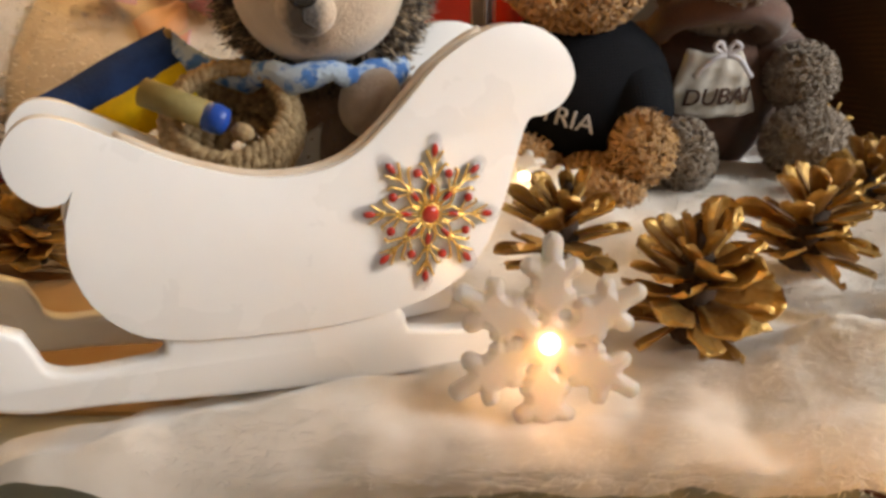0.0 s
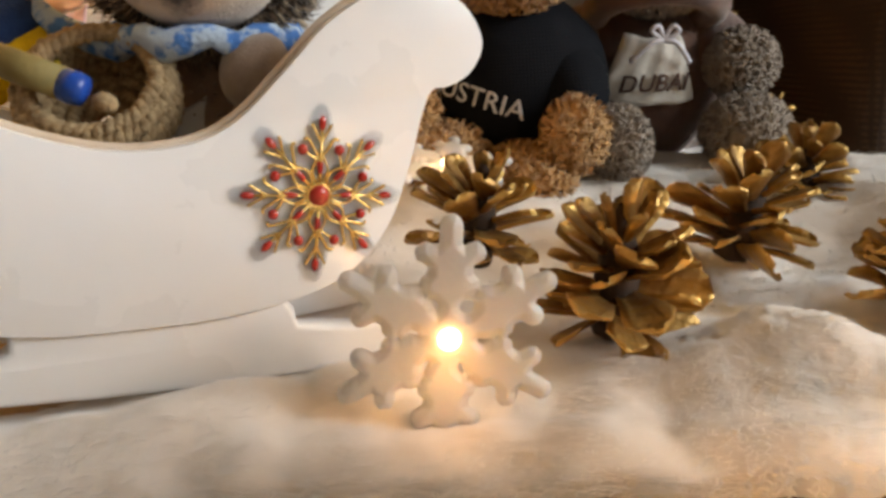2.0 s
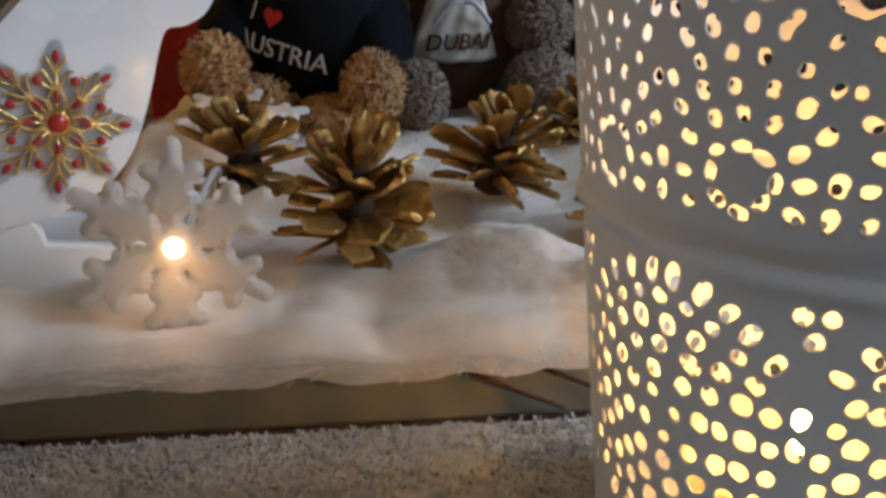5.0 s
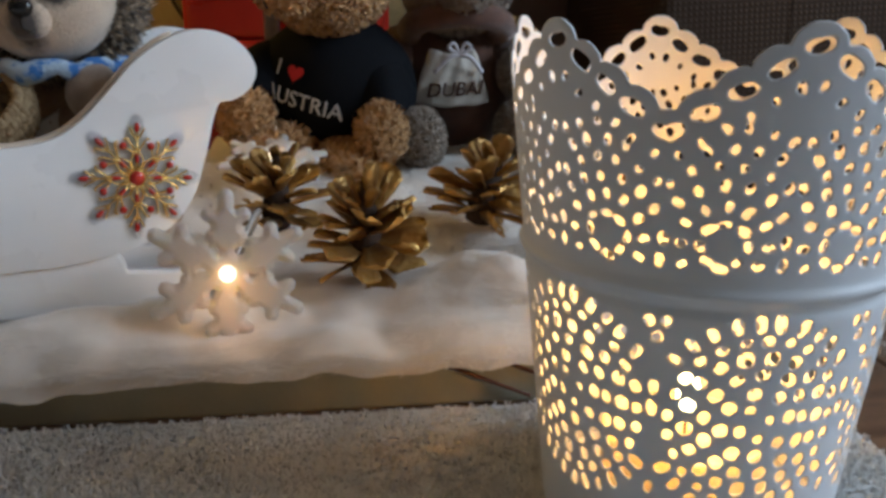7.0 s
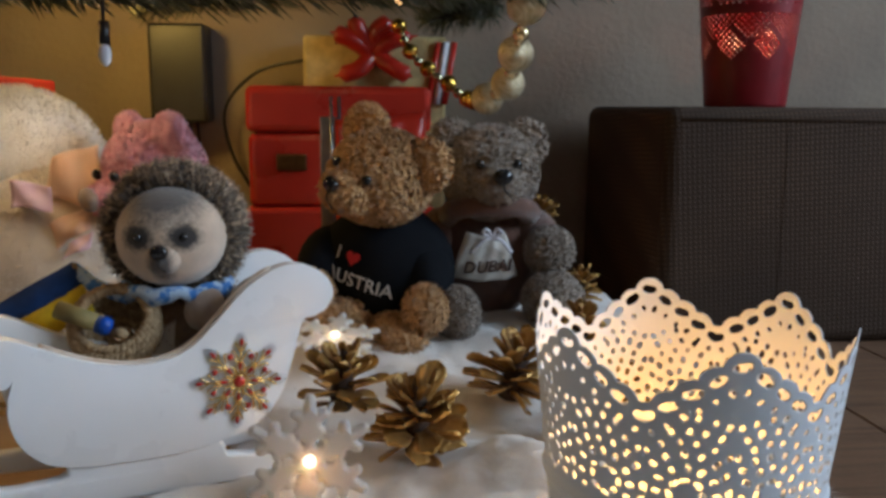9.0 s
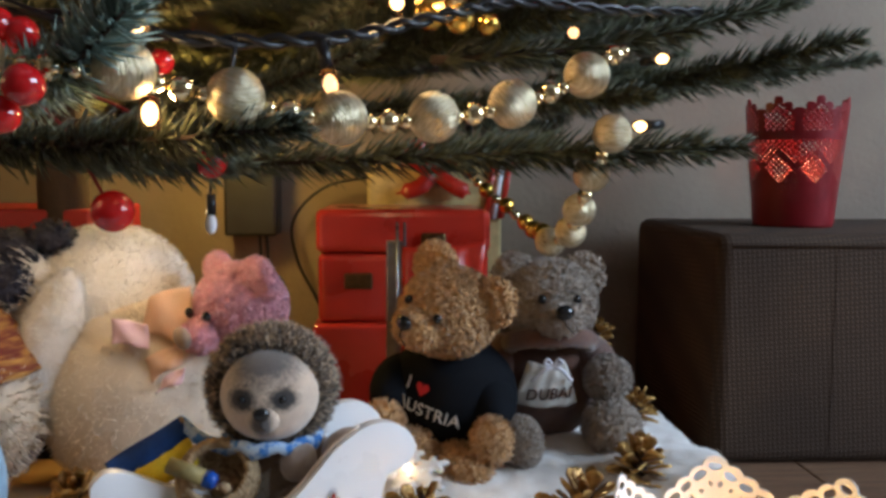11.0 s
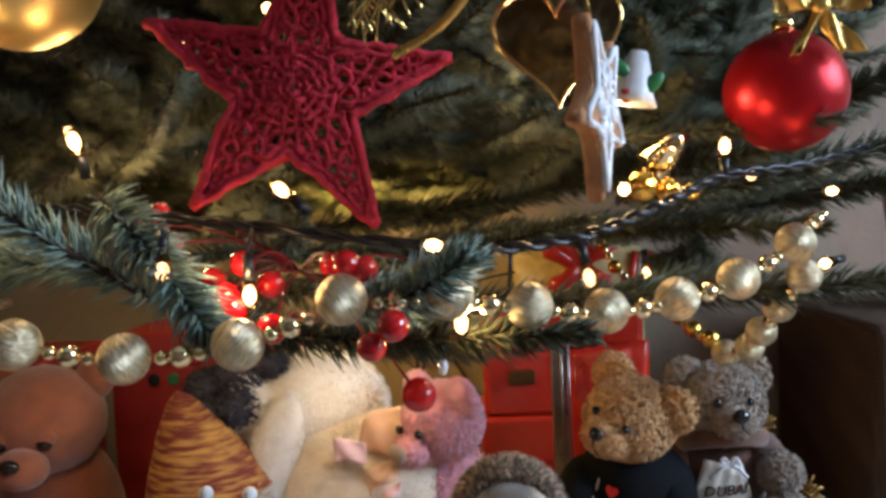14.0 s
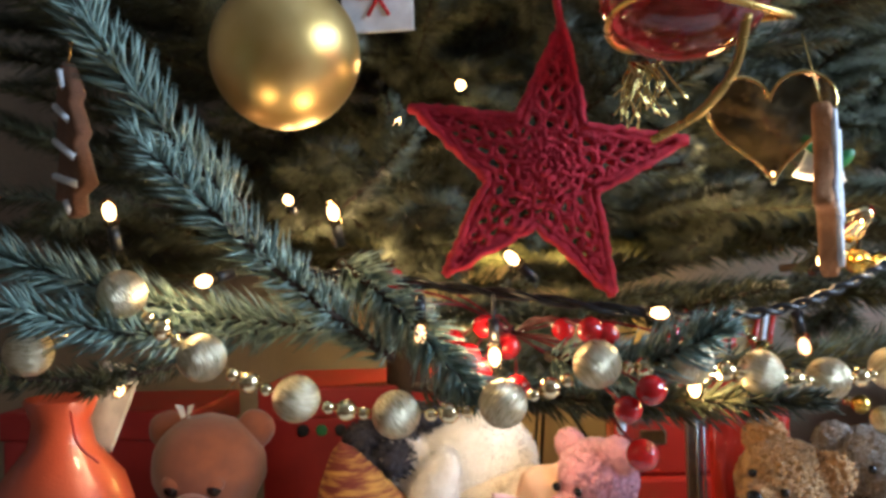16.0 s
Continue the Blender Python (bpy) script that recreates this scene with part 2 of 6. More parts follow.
    berry=mat("red_berry", (0.55, 0.008, 0.008), 0.16, color2=(0.42, 0.005, 0.006), scale=60, bump=0.02, coat=0.6),
    ginger=mat("gingerbread", (0.50, 0.25, 0.11), 0.75, color2=(0.40, 0.18, 0.07), scale=120, bump=0.5, bscale=500),
    gingerdark=mat("dark_gingerbread", (0.17, 0.075, 0.035), 0.75, scale=120, bump=0.5, bscale=500),
    icing=mat("royal_icing", (0.86, 0.87, 0.90), 0.4, bump=0.1),
    redglass=mat("red_glass", (0.90, 0.16, 0.13), 0.06, trans=0.9, bump=0, color2=(0.55, 0.01, 0.02), coat=0.5),
    tinsel=mat("gold_tinsel", (0.80, 0.60, 0.22), 0.18, 1.0, bump=0),
    green=mat("green_enamel", (0.03, 0.18, 0.05), 0.3, coat=0.4),
    peach=mat("peach_organza", (0.98, 0.74, 0.56), 0.4, trans=0.6, bump=0.1, color2=(0.95, 0.66, 0.46), ior=1.08),
    pinkribbon=mat("pink_satin", (0.85, 0.62, 0.66), 0.35, bump=0.1, color2=(0.78, 0.52, 0.58)),
    knit=mat("striped_knit", (0.50, 0.26, 0.06), 0.95, color2=(0.17, 0.035, 0.022), scale=34, stretch=(0.9, 0.9, 7), bump=1.0, bscale=70, low=0.42, high=0.62),
    greyyarn=mat("slate_wool", (0.060, 0.060, 0.085), 0.95, scale=150, island=0.12),
    skin=mat("porcelain", (0.66, 0.46, 0.37), 0.35, scale=30, bump=0.02),
    dollhat=mat("pale_blue_felt", (0.30, 0.42, 0.52), 0.85, scale=90),
    beard=mat("cream_felt", (0.72, 0.60, 0.45), 0.9, scale=60),
    potlamp=mat("orange_terracotta", (0.50, 0.085, 0.03), 0.35, color2=(0.40, 0.06, 0.02), scale=25, coat=0.3),
    tag=mat("paper_tag", (0.62, 0.58, 0.48), 0.8, scale=60),
    sash=mat("window_paint", (0.78, 0.78, 0.76), 0.4),
    pane=glass("window_glass", (0.95, 0.97, 0.97), 0.02),
    amber=mat("amber_glass", (0.86, 0.60, 0.42), 0.06, trans=1.0, bump=0.1, color2=(0.80, 0.52, 0.34), coat=0.4, ior=1.12),
    kraft=mat("kraft_paper", (0.55, 0.36, 0.17), 0.7, color2=(0.47, 0.29, 0.13), scale=25, bump=0.2),
    grey=mat("metal_grey", (0.35, 0.35, 0.36), 0.3, 0.9),
    yellowpaper=mat("cream_paper", (0.62, 0.50, 0.22), 0.8, scale=80, bump=0.3),
)



def airbrushed(m, spots):
    """Soft coloured spots with blurred rims, sprayed over a cloth: centre, radii, colour."""
    nt = m.node_tree
    b = nt.nodes["Principled BSDF"]
    co = [n for n in nt.nodes if n.type == "TEX_COORD"][0].outputs["Object"]
    out = b.inputs["Base Color"].links[0].from_socket
    grain = nt.nodes.new("ShaderNodeTexNoise")
    grain.inputs["Scale"].default_value = 420
    nt.links.new(co, grain.inputs["Vector"])
    for centre, radii, colour, inner in spots:
        mp = nt.nodes.new("ShaderNodeMapping")
        mp.inputs["Scale"].default_value = tuple(1 / r for r in radii)
        mp.inputs["Location"].default_value = tuple(-c / r for c, r in zip(centre, radii))
        nt.links.new(co, mp.inputs[0])
        ln = nt.nodes.new("ShaderNodeVectorMath")
        ln.operation = "LENGTH"
        nt.links.new(mp.outputs[0], ln.inputs[0])
        add = nt.nodes.new("ShaderNodeMath")
        add.operation = "MULTIPLY_ADD"
        add.inputs[1].default_value, add.inputs[2].default_value = 0.5, -0.25
        nt.links.new(grain.outputs["Fac"], add.inputs[0])
        tot = nt.nodes.new("ShaderNodeMath")
        nt.links.new(ln.outputs["Value"], tot.inputs[0])
        nt.links.new(add.outputs[0], tot.inputs[1])
        mr = nt.nodes.new("ShaderNodeMapRange")
        mr.inputs["From Min"].default_value, mr.inputs["From Max"].default_value = inner, 1.0
        mr.inputs["To Min"].default_value, mr.inputs["To Max"].default_value = 1.0, 0.0
        nt.links.new(tot.outputs[0], mr.inputs["Value"])
        mix = nt.nodes.new("ShaderNodeMix")
        mix.data_type = "RGBA"
        mix.inputs["B"].default_value = (*colour, 1)
        nt.links.new(mr.outputs[0], mix.inputs["Factor"])
        nt.links.new(out, mix.inputs["A"])
        out = mix.outputs["Result"]
    nt.links.new(out, b.inputs["Base Color"])
    return m


M["hogprint"] = airbrushed(mat("printed_short_pile", (0.66, 0.53, 0.40), 0.92, color2=(0.55, 0.43, 0.32), scale=90, bump=0.35, bscale=900, sheen=0.4), (
    ((-0.046, 0.292, 0.197), (0.038, 0.05, 0.031), (0.10, 0.085, 0.075), 0.52),
    ((-0.0575, 0.287, 0.166), (0.0110, 0.03, 0.0095), (0.022, 0.019, 0.017), 0.50),
    ((-0.0325, 0.287, 0.166), (0.0110, 0.03, 0.0095), (0.022, 0.019, 0.017), 0.50),
    ((-0.045, 0.285, 0.150), (0.0085, 0.03, 0.0140), (0.075, 0.065, 0.06), 0.50)))
M["navy"].node_tree.nodes["Principled BSDF"].inputs["Specular IOR Level"].default_value = 0.12

# ---- mesh helpers ----


def link(name, me, material, parent=None, label=""):
    ob = new(name, me)
    for mm in (material if isinstance(material, (list, tuple)) else [material]):
        me.materials.append(mm)
    if parent is not None:
        ob.parent = parent
    if label:
        ob["label"] = label
    return ob


def part(name, bm, material, parent=None, label="", smooth=True):
    me = bpy.data.meshes.new(name)
    if smooth:
        for f in bm.faces:
            f.smooth = True
    bm.to_mesh(me)
    bm.free()
    return link(name, me, material, parent, label)


def raw(name, verts, faces, material, parent=None, label="", smooth=True):
    me = bpy.data.meshes.new(name)
    me.from_pydata(verts, [], faces)
    if smooth:
        me.polygons.foreach_set("use_smooth", [True] * len(me.polygons))
    me.update()
    return link(name, me, material, parent, label)


def thing(name, m, label, category, group="", kind=""):
    ob = new(name)
    ob.empty_display_size = 0.01
    ob.matrix_world = m
    return tagged(ob, label, category, group, kind)


def ball(bm, m, seg=20, ring=14):
    bmesh.ops.create_uvsphere(bm, u_segments=seg, v_segments=ring, radius=1.0, matrix=m)


def ell(x, y, z, rx, ry, rz, ax=0, ay=0, az=0):
    return pose(x, y, z, ax, ay, az) @ Matrix.Diagonal((rx, ry, rz, 1))


def balls(name, mats, material, parent, label="", seg=20, ring=14, wobble=0.0):
    bm = bmesh.new()
    for m in mats:
        ball(bm, m, seg, ring)
    if wobble:
        for v in bm.verts:
            v.co += v.co.normalized() * wobble * noise.noise(v.co * 60)
    return part(name, bm, material, parent, label)


def box(name, x0, x1, y0, y1, z0, z1, material, parent=None, label="", bevel=0.0, seg=2):
    bm = bmesh.new()
    bmesh.ops.create_cube(bm, size=1, matrix=Matrix.Translation(((x0 + x1) / 2, (y0 + y1) / 2, (z0 + z1) / 2)) @ Matrix.Diagonal((x1 - x0, y1 - y0, z1 - z0, 1)))
    if bevel:
        bmesh.ops.bevel(bm, geom=bm.edges[:], offset=bevel, segments=seg, affect="EDGES", profile=0.5)
    return part(name, bm, material, parent, label, smooth=False)


def tube_data(points, radius, sides=8, closed=False):
    """Vertices and faces of a round rod along points; radius is a number or one for each point."""
    pts = [Vector(p) for p in points]
    n = len(pts)
    rad = radius if isinstance(radius, (list, tuple)) else [radius] * n
    verts, faces, side = [], [], None
    for i, p in enumerate(pts):
        a = pts[(i - 1) % n] if closed or i else p
        b = pts[(i + 1) % n] if closed or i < n - 1 else p
        d = (b - a).normalized()
        if side is None:
            side = d.orthogonal().normalized()
        side = (side - d * side.dot(d)).normalized()
        up = d.cross(side)
        for k in range(sides):
            q = 2 * math.pi * k / sides
            verts.append(p + rad[i] * (side * math.cos(q) + up * math.sin(q)))
    for i in range(n if closed else n - 1):
        for k in range(sides):
            j = (i + 1) % n
            faces.append((i * sides + k, i * sides + (k + 1) % sides, j * sides + (k + 1) % sides, j * sides + k))
    if not closed:
        faces += [tuple(range(sides))[::-1], tuple((n - 1) * sides + k for k in range(sides))]
    return verts, faces


def merge(pieces):
    verts, faces = [], []
    for v, f in pieces:
        o = len(verts)
        verts += v
        faces += [tuple(i + o for i in q) for q in f]
    return verts, faces


def tube(name, points, radius, material, parent=None, label="", sides=8, closed=False):
    return raw(name, *tube_data(points, radius, sides, closed), material, parent, label)


def smoothline(points, n=8):
    """A Catmull-Rom line through a few control points."""
    p = [Vector(q) for q in points]
    p = [2 * p[0] - p[1]] + p + [2 * p[-1] - p[-2]]
    out = []
    for i in range(1, len(p) - 2):
        for k in range(n):
            t = k / n
            out.append(0.5 * (2 * p[i] + (p[i + 1] - p[i - 1]) * t + (2 * p[i - 1] - 5 * p[i] + 4 * p[i + 1] - p[i + 2]) * t * t
                              + (3 * p[i] - p[i - 1] - 3 * p[i + 1] + p[i + 2]) * t ** 3))
    return out + [p[-2]]


def lathe(name, profile, material, parent=None, label="", seg=48, m=None):
    """Spins (radius, height) points about the z axis."""
    verts, faces = [], []
    for r, z in profile:
        for k in range(seg):
            a = 2 * math.pi * k / seg
            verts.append(Vector((r * math.cos(a), r * math.sin(a), z)))
    for i in range(len(profile) - 1):
        for k in range(seg):
            faces.append((i * seg + k, i * seg + (k + 1) % seg, (i + 1) * seg + (k + 1) % seg, (i + 1) * seg + k))
    if m is not None:
        verts = [m @ v for v in verts]
    return raw(name, verts, faces, material, parent, label)


def slab(outline, thick, bevel=0.0, m=None):
    """A flat plate: an outline in x and z, thick along y, with rounded edges."""
    bm = bmesh.new()
    f = bm.faces.new([bm.verts.new((x, -thick / 2, z)) for x, z in outline])
    r = bmesh.ops.extrude_face_region(bm, geom=[f])
    bmesh.ops.translate(bm, verts=[v for v in r["geom"] if isinstance(v, bmesh.types.BMVert)], vec=(0, thick, 0))
    bmesh.ops.recalc_face_normals(bm, faces=bm.faces[:])
    if bevel:
        rim = [e for e in bm.edges if abs(e.verts[0].co.y - e.verts[1].co.y) < 1e-6]
        bmesh.ops.bevel(bm, geom=rim, offset=bevel, segments=3, affect="EDGES", profile=0.5, clamp_overlap=True)
    if m is not None:
        bm.transform(m)
    return bm


def tufts(blobs, count, length, width, curl, seed, skip=None, droop=0.0, lean=None):
    """Short bent locks all over some ellipsoids, as one cheap mesh."""
    rng = random.Random(seed)
    verts, faces = [], []
    areas = [(m.to_scale().x * m.to_scale().y + m.to_scale().y * m.to_scale().z + m.to_scale().x * m.to_scale().z) for m in blobs]
    total = sum(areas)
    inverse = [m.inverted() for m in blobs]
    for bi, m in enumerate(blobs):
        nm = m.to_3x3().inverted().transposed()
        for _ in range(int(count * areas[bi] / total)):
            v = Vector((rng.gauss(0, 1), rng.gauss(0, 1), rng.gauss(0, 1))).normalized()
            p = m @ v
            if any(j != bi and (inverse[j] @ p).length < 0.97 for j in range(len(blobs))):
                continue
            if skip and skip(p):
                continue
            d = (nm @ v).normalized()
            w = Vector((rng.gauss(0, 1), rng.gauss(0, 1), rng.gauss(0, 1)))
            s = d.cross(w).normalized()
            side = d.cross(s)
            l = length * rng.uniform(0.6, 1.3)
            if lean is not None:
                d = (d + lean).normalized()
            a = p - d * l * 0.15
            b = p + d * l * 0.6 + s * l * curl * 0.5
            c = p + d * l * (1 - curl * 0.5) + s * l * curl * 1.2 + Vector((0, 0, -droop * l))
            o = len(verts)
            verts += [a - side * width, a + side * width, b - side * width * 0.9 + d * 0, b + side * width * 0.9, c, a + s * width * 1.2, b + s * width]
            faces += [(o, o + 1, o + 3, o + 2), (o + 2, o + 3, o + 4), (o + 1, o + 5, o + 6, o + 3), (o + 5, o, o + 2, o + 6), (o + 3, o + 6, o + 4), (o + 6, o + 2, o + 4)]
    return verts, faces


def plush(name, blobs, material, parent, count, length, width, curl, seed, label="", skip=None, seg=24, ring=16, droop=0.0, lean=None):
    """A stuffed form: its rounded body and its pile in one mesh."""
    bm = bmesh.new()
    for m in blobs:
        ball(bm, m, seg, ring)
    bm.verts.index_update()
    base = ([v.co.copy() for v in bm.verts], [tuple(v.index for v in f.verts) for f in bm.faces])
    bm.free()
    v, f = merge([base, tufts(blobs, count, length, width, curl, seed, skip, droop, lean)])
    return raw(name, v, f, material, parent, label)


def words(name, text, size, m, material, parent, label="", bend=0.0, bold=0.0, italic=0.0):
    cu = bpy.data.curves.new(name, "FONT")
    cu.body, cu.size, cu.align_x, cu.align_y, cu.extrude, cu.offset, cu.shear = text, size, "CENTER", "CENTER", 0.0004, bold, italic
    cu.resolution_u = 3
    tmp = new(name, cu)
    dg = bpy.context.evaluated_depsgraph_get()
    me = bpy.data.meshes.new_from_object(tmp.evaluated_get(dg))
    bpy.data.objects.remove(tmp)
    for v in me.vertices:
        if bend:
            v.co.z -= v.co.x ** 2 / (2 * bend)
    me.transform(m)
    me.materials.clear()
    return link(name, me, material, parent, label)

AT = {}


def here(name, x, y, z, label, category, group="", kind=""):
    """A thing with its base at x, y, z whose parts are given in the world's metres."""
    ob = thing(name, pose(x, y, z), label, category, group, kind)
    AT[ob.name] = pose(x, y, z).inverted()
    return ob


_link = link


def link(name, me, material, parent=None, label=""):
    ob = _link(name, me, material, parent, label)
    if parent is not None and parent.name in AT:
        ob.matrix_parent_inverse = AT[parent.name]
    return ob


def cut_sheet(name, keep, place, thick, material, parent=None, label="", wrap=False, puff=0, smooth_steps=4):
    """A plate with real cut-outs: cells of a grid are kept or not, edges are smoothed, and place(u, v) gives points and normals."""
    nx, ny = keep.shape
    cols = nx if wrap else nx + 1
    idx = np.arange(cols * (ny + 1)).reshape(cols, ny + 1)
    u, v = np.meshgrid(np.arange(cols, dtype=float), np.arange(ny + 1, dtype=float), indexing="ij")
    uv = np.stack([u.ravel(), v.ravel()], 1)
    ii, jj = np.nonzero(keep)
    i2 = (ii + 1) % cols if wrap else ii + 1
    quads = np.stack([idx[ii, jj], idx[i2, jj], idx[i2, jj + 1], idx[ii, jj + 1]], 1)
    edges = np.concatenate([quads[:, [k, (k + 1) % 4]] for k in range(4)])
    big = cols * (ny + 1)
    code = edges[:, 0].astype(np.int64) * big + edges[:, 1]
    back = edges[:, 1].astype(np.int64) * big + edges[:, 0]
    rim = edges[~np.isin(code, back)]
    depth = np.zeros(big)
    if puff:
        inner = keep.copy()
        for step in range(puff):
            f = np.zeros((cols, ny + 1), bool)
            pad = np.pad(inner, 1)
            full = pad[1:, 1:] & pad[:-1, 1:] & pad[1:, :-1] & pad[:-1, :-1]
            depth += full.ravel()[:big]
            inner = inner & np.pad(inner, 1)[2:, 1:-1] & np.pad(inner, 1)[:-2, 1:-1] & np.pad(inner, 1)[1:-1, 2:] & np.pad(inner, 1)[1:-1, :-2]
    for _ in range(smooth_steps):
        acc, cnt = np.zeros_like(uv), np.zeros(big)
        a, b = rim[:, 0], rim[:, 1]
        for p, q in ((a, b), (b, a)):
            dlt = uv[q] - uv[p]
            if wrap:
                dlt[:, 0] = (dlt[:, 0] + nx / 2) % nx - nx / 2
            np.add.at(acc, p, dlt)
            np.add.at(cnt, p, 1)
        on = cnt > 0
        uv[on] += 0.5 * acc[on] / cnt[on][:, None]
    P, N = place(uv[:, 0], uv[:, 1])
    half = thick / 2 * (np.sqrt(np.clip((depth + 0.6) / (puff + 0.6), 0, 1)) if puff else np.ones(big))
    used = np.unique(quads)
    remap = -np.ones(big, int)
    remap[used] = np.arange(len(used))
    front, behind = P[used] + N[used] * half[used][:, None], P[used] - N[used] * half[used][:, None]
    n = len(used)
    q, r = remap[quads], remap[rim]
    faces = np.concatenate([q, q[:, ::-1] + n, np.stack([r[:, 1], r[:, 0], r[:, 0] + n, r[:, 1] + n], 1)])
    return raw(name, np.concatenate([front, behind]).tolist(), faces.tolist(), material, parent, label)


# ---- the room ----
WALL_Y = 0.96
box("floor", -2.0, 2.2, -1.8, WALL_Y, -0.06, -0.012, M["plaster"])
tagged(bpy.data.objects["floor"], "plank floor of dark brown wood under the display", "floor", kind="structure")
floor = bpy.data.objects["floor"]
for k in range(36):
    x0 = -2.0 + k * 0.117
    o = box("plank", x0, x0 + 0.1155, -1.8, WALL_Y, -0.011, -0.004, M["floorwood"], floor, bevel=0.001, seg=1)
tagged(box("wall_north", -2.0, 2.2, WALL_Y, WALL_Y + 0.12, -0.06, 2.5, M["wall"]), "cream textured wallpaper wall behind the tree", "wall", kind="structure")
tagged(box("wall_west", -2.12, -2.0, -1.8, WALL_Y + 0.12, -0.06, 2.5, M["wall"]), "cream papered side wall", "wall", kind="structure")
tagged(box("wall_south", -2.12, 2.32, -1.92, -1.8, -0.06, 2.5, M["wall"]), "cream papered wall behind the walk", "wall", kind="structure")
tagged(box("ceiling", -2.12, 2.32, -1.92, WALL_Y + 0.12, 2.5, 2.6, M["plaster"]), "plain white plaster ceiling", "ceiling", kind="structure")
east = tagged(new("wall_east"), "cream wall with a wide window", "wall", kind="structure")
box("wall_panel", 2.2, 2.32, -1.8, -1.10, -0.06, 2.5, M["wall"], east)
box("wall_panel", 2.2, 2.32, 0.50, WALL_Y + 0.12, -0.06, 2.5, M["wall"], east)
box("wall_panel", 2.2, 2.32, -1.10, 0.50, -0.06, 0.50, M["wall"], east)
box("wall_panel", 2.2, 2.32, -1.10, 0.50, 1.74, 2.5, M["wall"], east)
win = tagged(new("window_1"), "white framed double window letting in daylight", "window", kind="structure")
for y0, y1, z0, z1 in ((-1.10, -1.04, 0.50, 1.74), (0.44, 0.50, 0.50, 1.74), (-0.33, -0.27, 0.56, 1.68), (-1.04, 0.44, 0.50, 0.56), (-1.04, 0.44, 1.68, 1.74)):
    box("window_frame", 2.24, 2.30, y0, y1, z0, z1, M["sash"], win, bevel=0.004)
for y0, y1 in ((-1.04, -0.33), (-0.27, 0.44)):
    box("pane", 2.268, 2.274, y0, y1, 0.56, 1.68, M["pane"], win).visible_shadow = False

# ---- the low board with its white fur ----
board = here("display_board", 0, 0.43, -0.004, "low cream painted wooden board carrying the display", "board")
box("plank", -0.75, 0.318, 0.229, 0.66, -0.004, 0.0205, M["board"], board, bevel=0.002)
for (a, b) in (((0.118, 0.2275, 0.018), (0.160, 0.2255, 0.0005)), ((0.142, 0.2275, 0.019), (0.180, 0.2255, 0.003))):
    tube("twine", [a, b], 0.0009, M["twine"], board, "thin brown twine")


def bare(x, y):
    """1 where the fur is drawn back from the board, behind the sleigh."""
    edge = 0.262 + 0.46 * (x + 0.005) + 0.035 + 0.008 * noise.noise(Vector((x * 30, y * 30, 9)))
    a = min(max((y - edge) / 0.02, 0), 1)
    b = min(max((-0.015 - x) / 0.02, 0), 1)
    return a * b


def snow_z(x, y):
    z = 0.026 + 0.006 * noise.noise(Vector((x * 14, y * 14, 1))) + 0.003 * noise.noise(Vector((x * 45, y * 45, 4)))
    z += 0.022 * math.exp(-(((x - 0.152) / 0.034) ** 2 + ((y - 0.285) / 0.030) ** 2))
    z += 0.022 * math.exp(-(((x - 0.285) / 0.05) ** 2 + ((y - 0.40) / 0.10) ** 2))
    z += 0.028 * min(max((y - 0.36) / 0.12, 0), 1)
    z += 0.011 * math.exp(-(((x - 0.188) / 0.026) ** 2 + ((y - 0.258) / 0.020) ** 2))
    z += 0.012 * math.exp(-(((x - 0.290) / 0.020) ** 2 + ((y - 0.268) / 0.030) ** 2))
    fluff = 0.25 + math.exp(-(((x - 0.152) / 0.04) ** 2 + ((y - 0.285) / 0.035) ** 2)) + 0.6 * math.exp(-(((x - 0.285) / 0.05) ** 2 + ((y - 0.36) / 0.08) ** 2))
    z += fluff * (0.0030 * noise.noise(Vector((x * 55 + y * 30, y * 60 - x * 25, 6))) + 0.0016 * noise.noise(Vector((x * 260 + y * 200, y * 90 - x * 60, 3))))
    t = y - (0.2793 + 0.4621 * (x + 0.005))
    if x < 0.05:
        z += 0.009 * math.exp(-((t + 0.013) / 0.013) ** 2) * min(1, (0.05 - x) / 0.03)
    if y < 0.240:
        z -= 0.35 * (0.240 - y)
    w = bare(x, y)
    return z * (1 - w) + 0.014 * w


box("kraft_sheet", -0.74, 0.02, 0.262, 0.655, 0.0207, 0.0222, M["kraft"], board, "tan kraft paper sheet")
snow = here("snow_blanket", 0, 0.43, 0.02, "white faux fur blanket laid as snow on the board", "fur blanket", kind="stuff")
nx, ny = 330, 160
verts, faces = [], []


def x_of(i):
    return -0.74 + 1.056 * i / nx


for j in range(ny + 1):
    for i in range(nx + 1):
        x, y = -0.74 + 1.056 * i / nx, 0.2235 - 0.010 * min(max(-x_of(i) * 8, 0), 1) * (1 - j / ny) ** 8 + 0.42 * j / ny
        if j == 0:
            y += 0.004 * noise.noise(Vector((x * 60, 2, 0))) + 0.005 * noise.noise(Vector((x * 16, 7, 0)))
        verts.append(Vector((x, y, 0.004 if i == nx else snow_z(x, y) * (0.7 if i == nx - 1 else 0.9 if i == nx - 2 else 1) - (0.006 if j == 0 else 0))))
for j in range(ny):
    for i in range(nx):
        a = j * (nx + 1) + i
        faces.append((a, a + 1, a + nx + 2, a + nx + 1))
rng = random.Random(5)


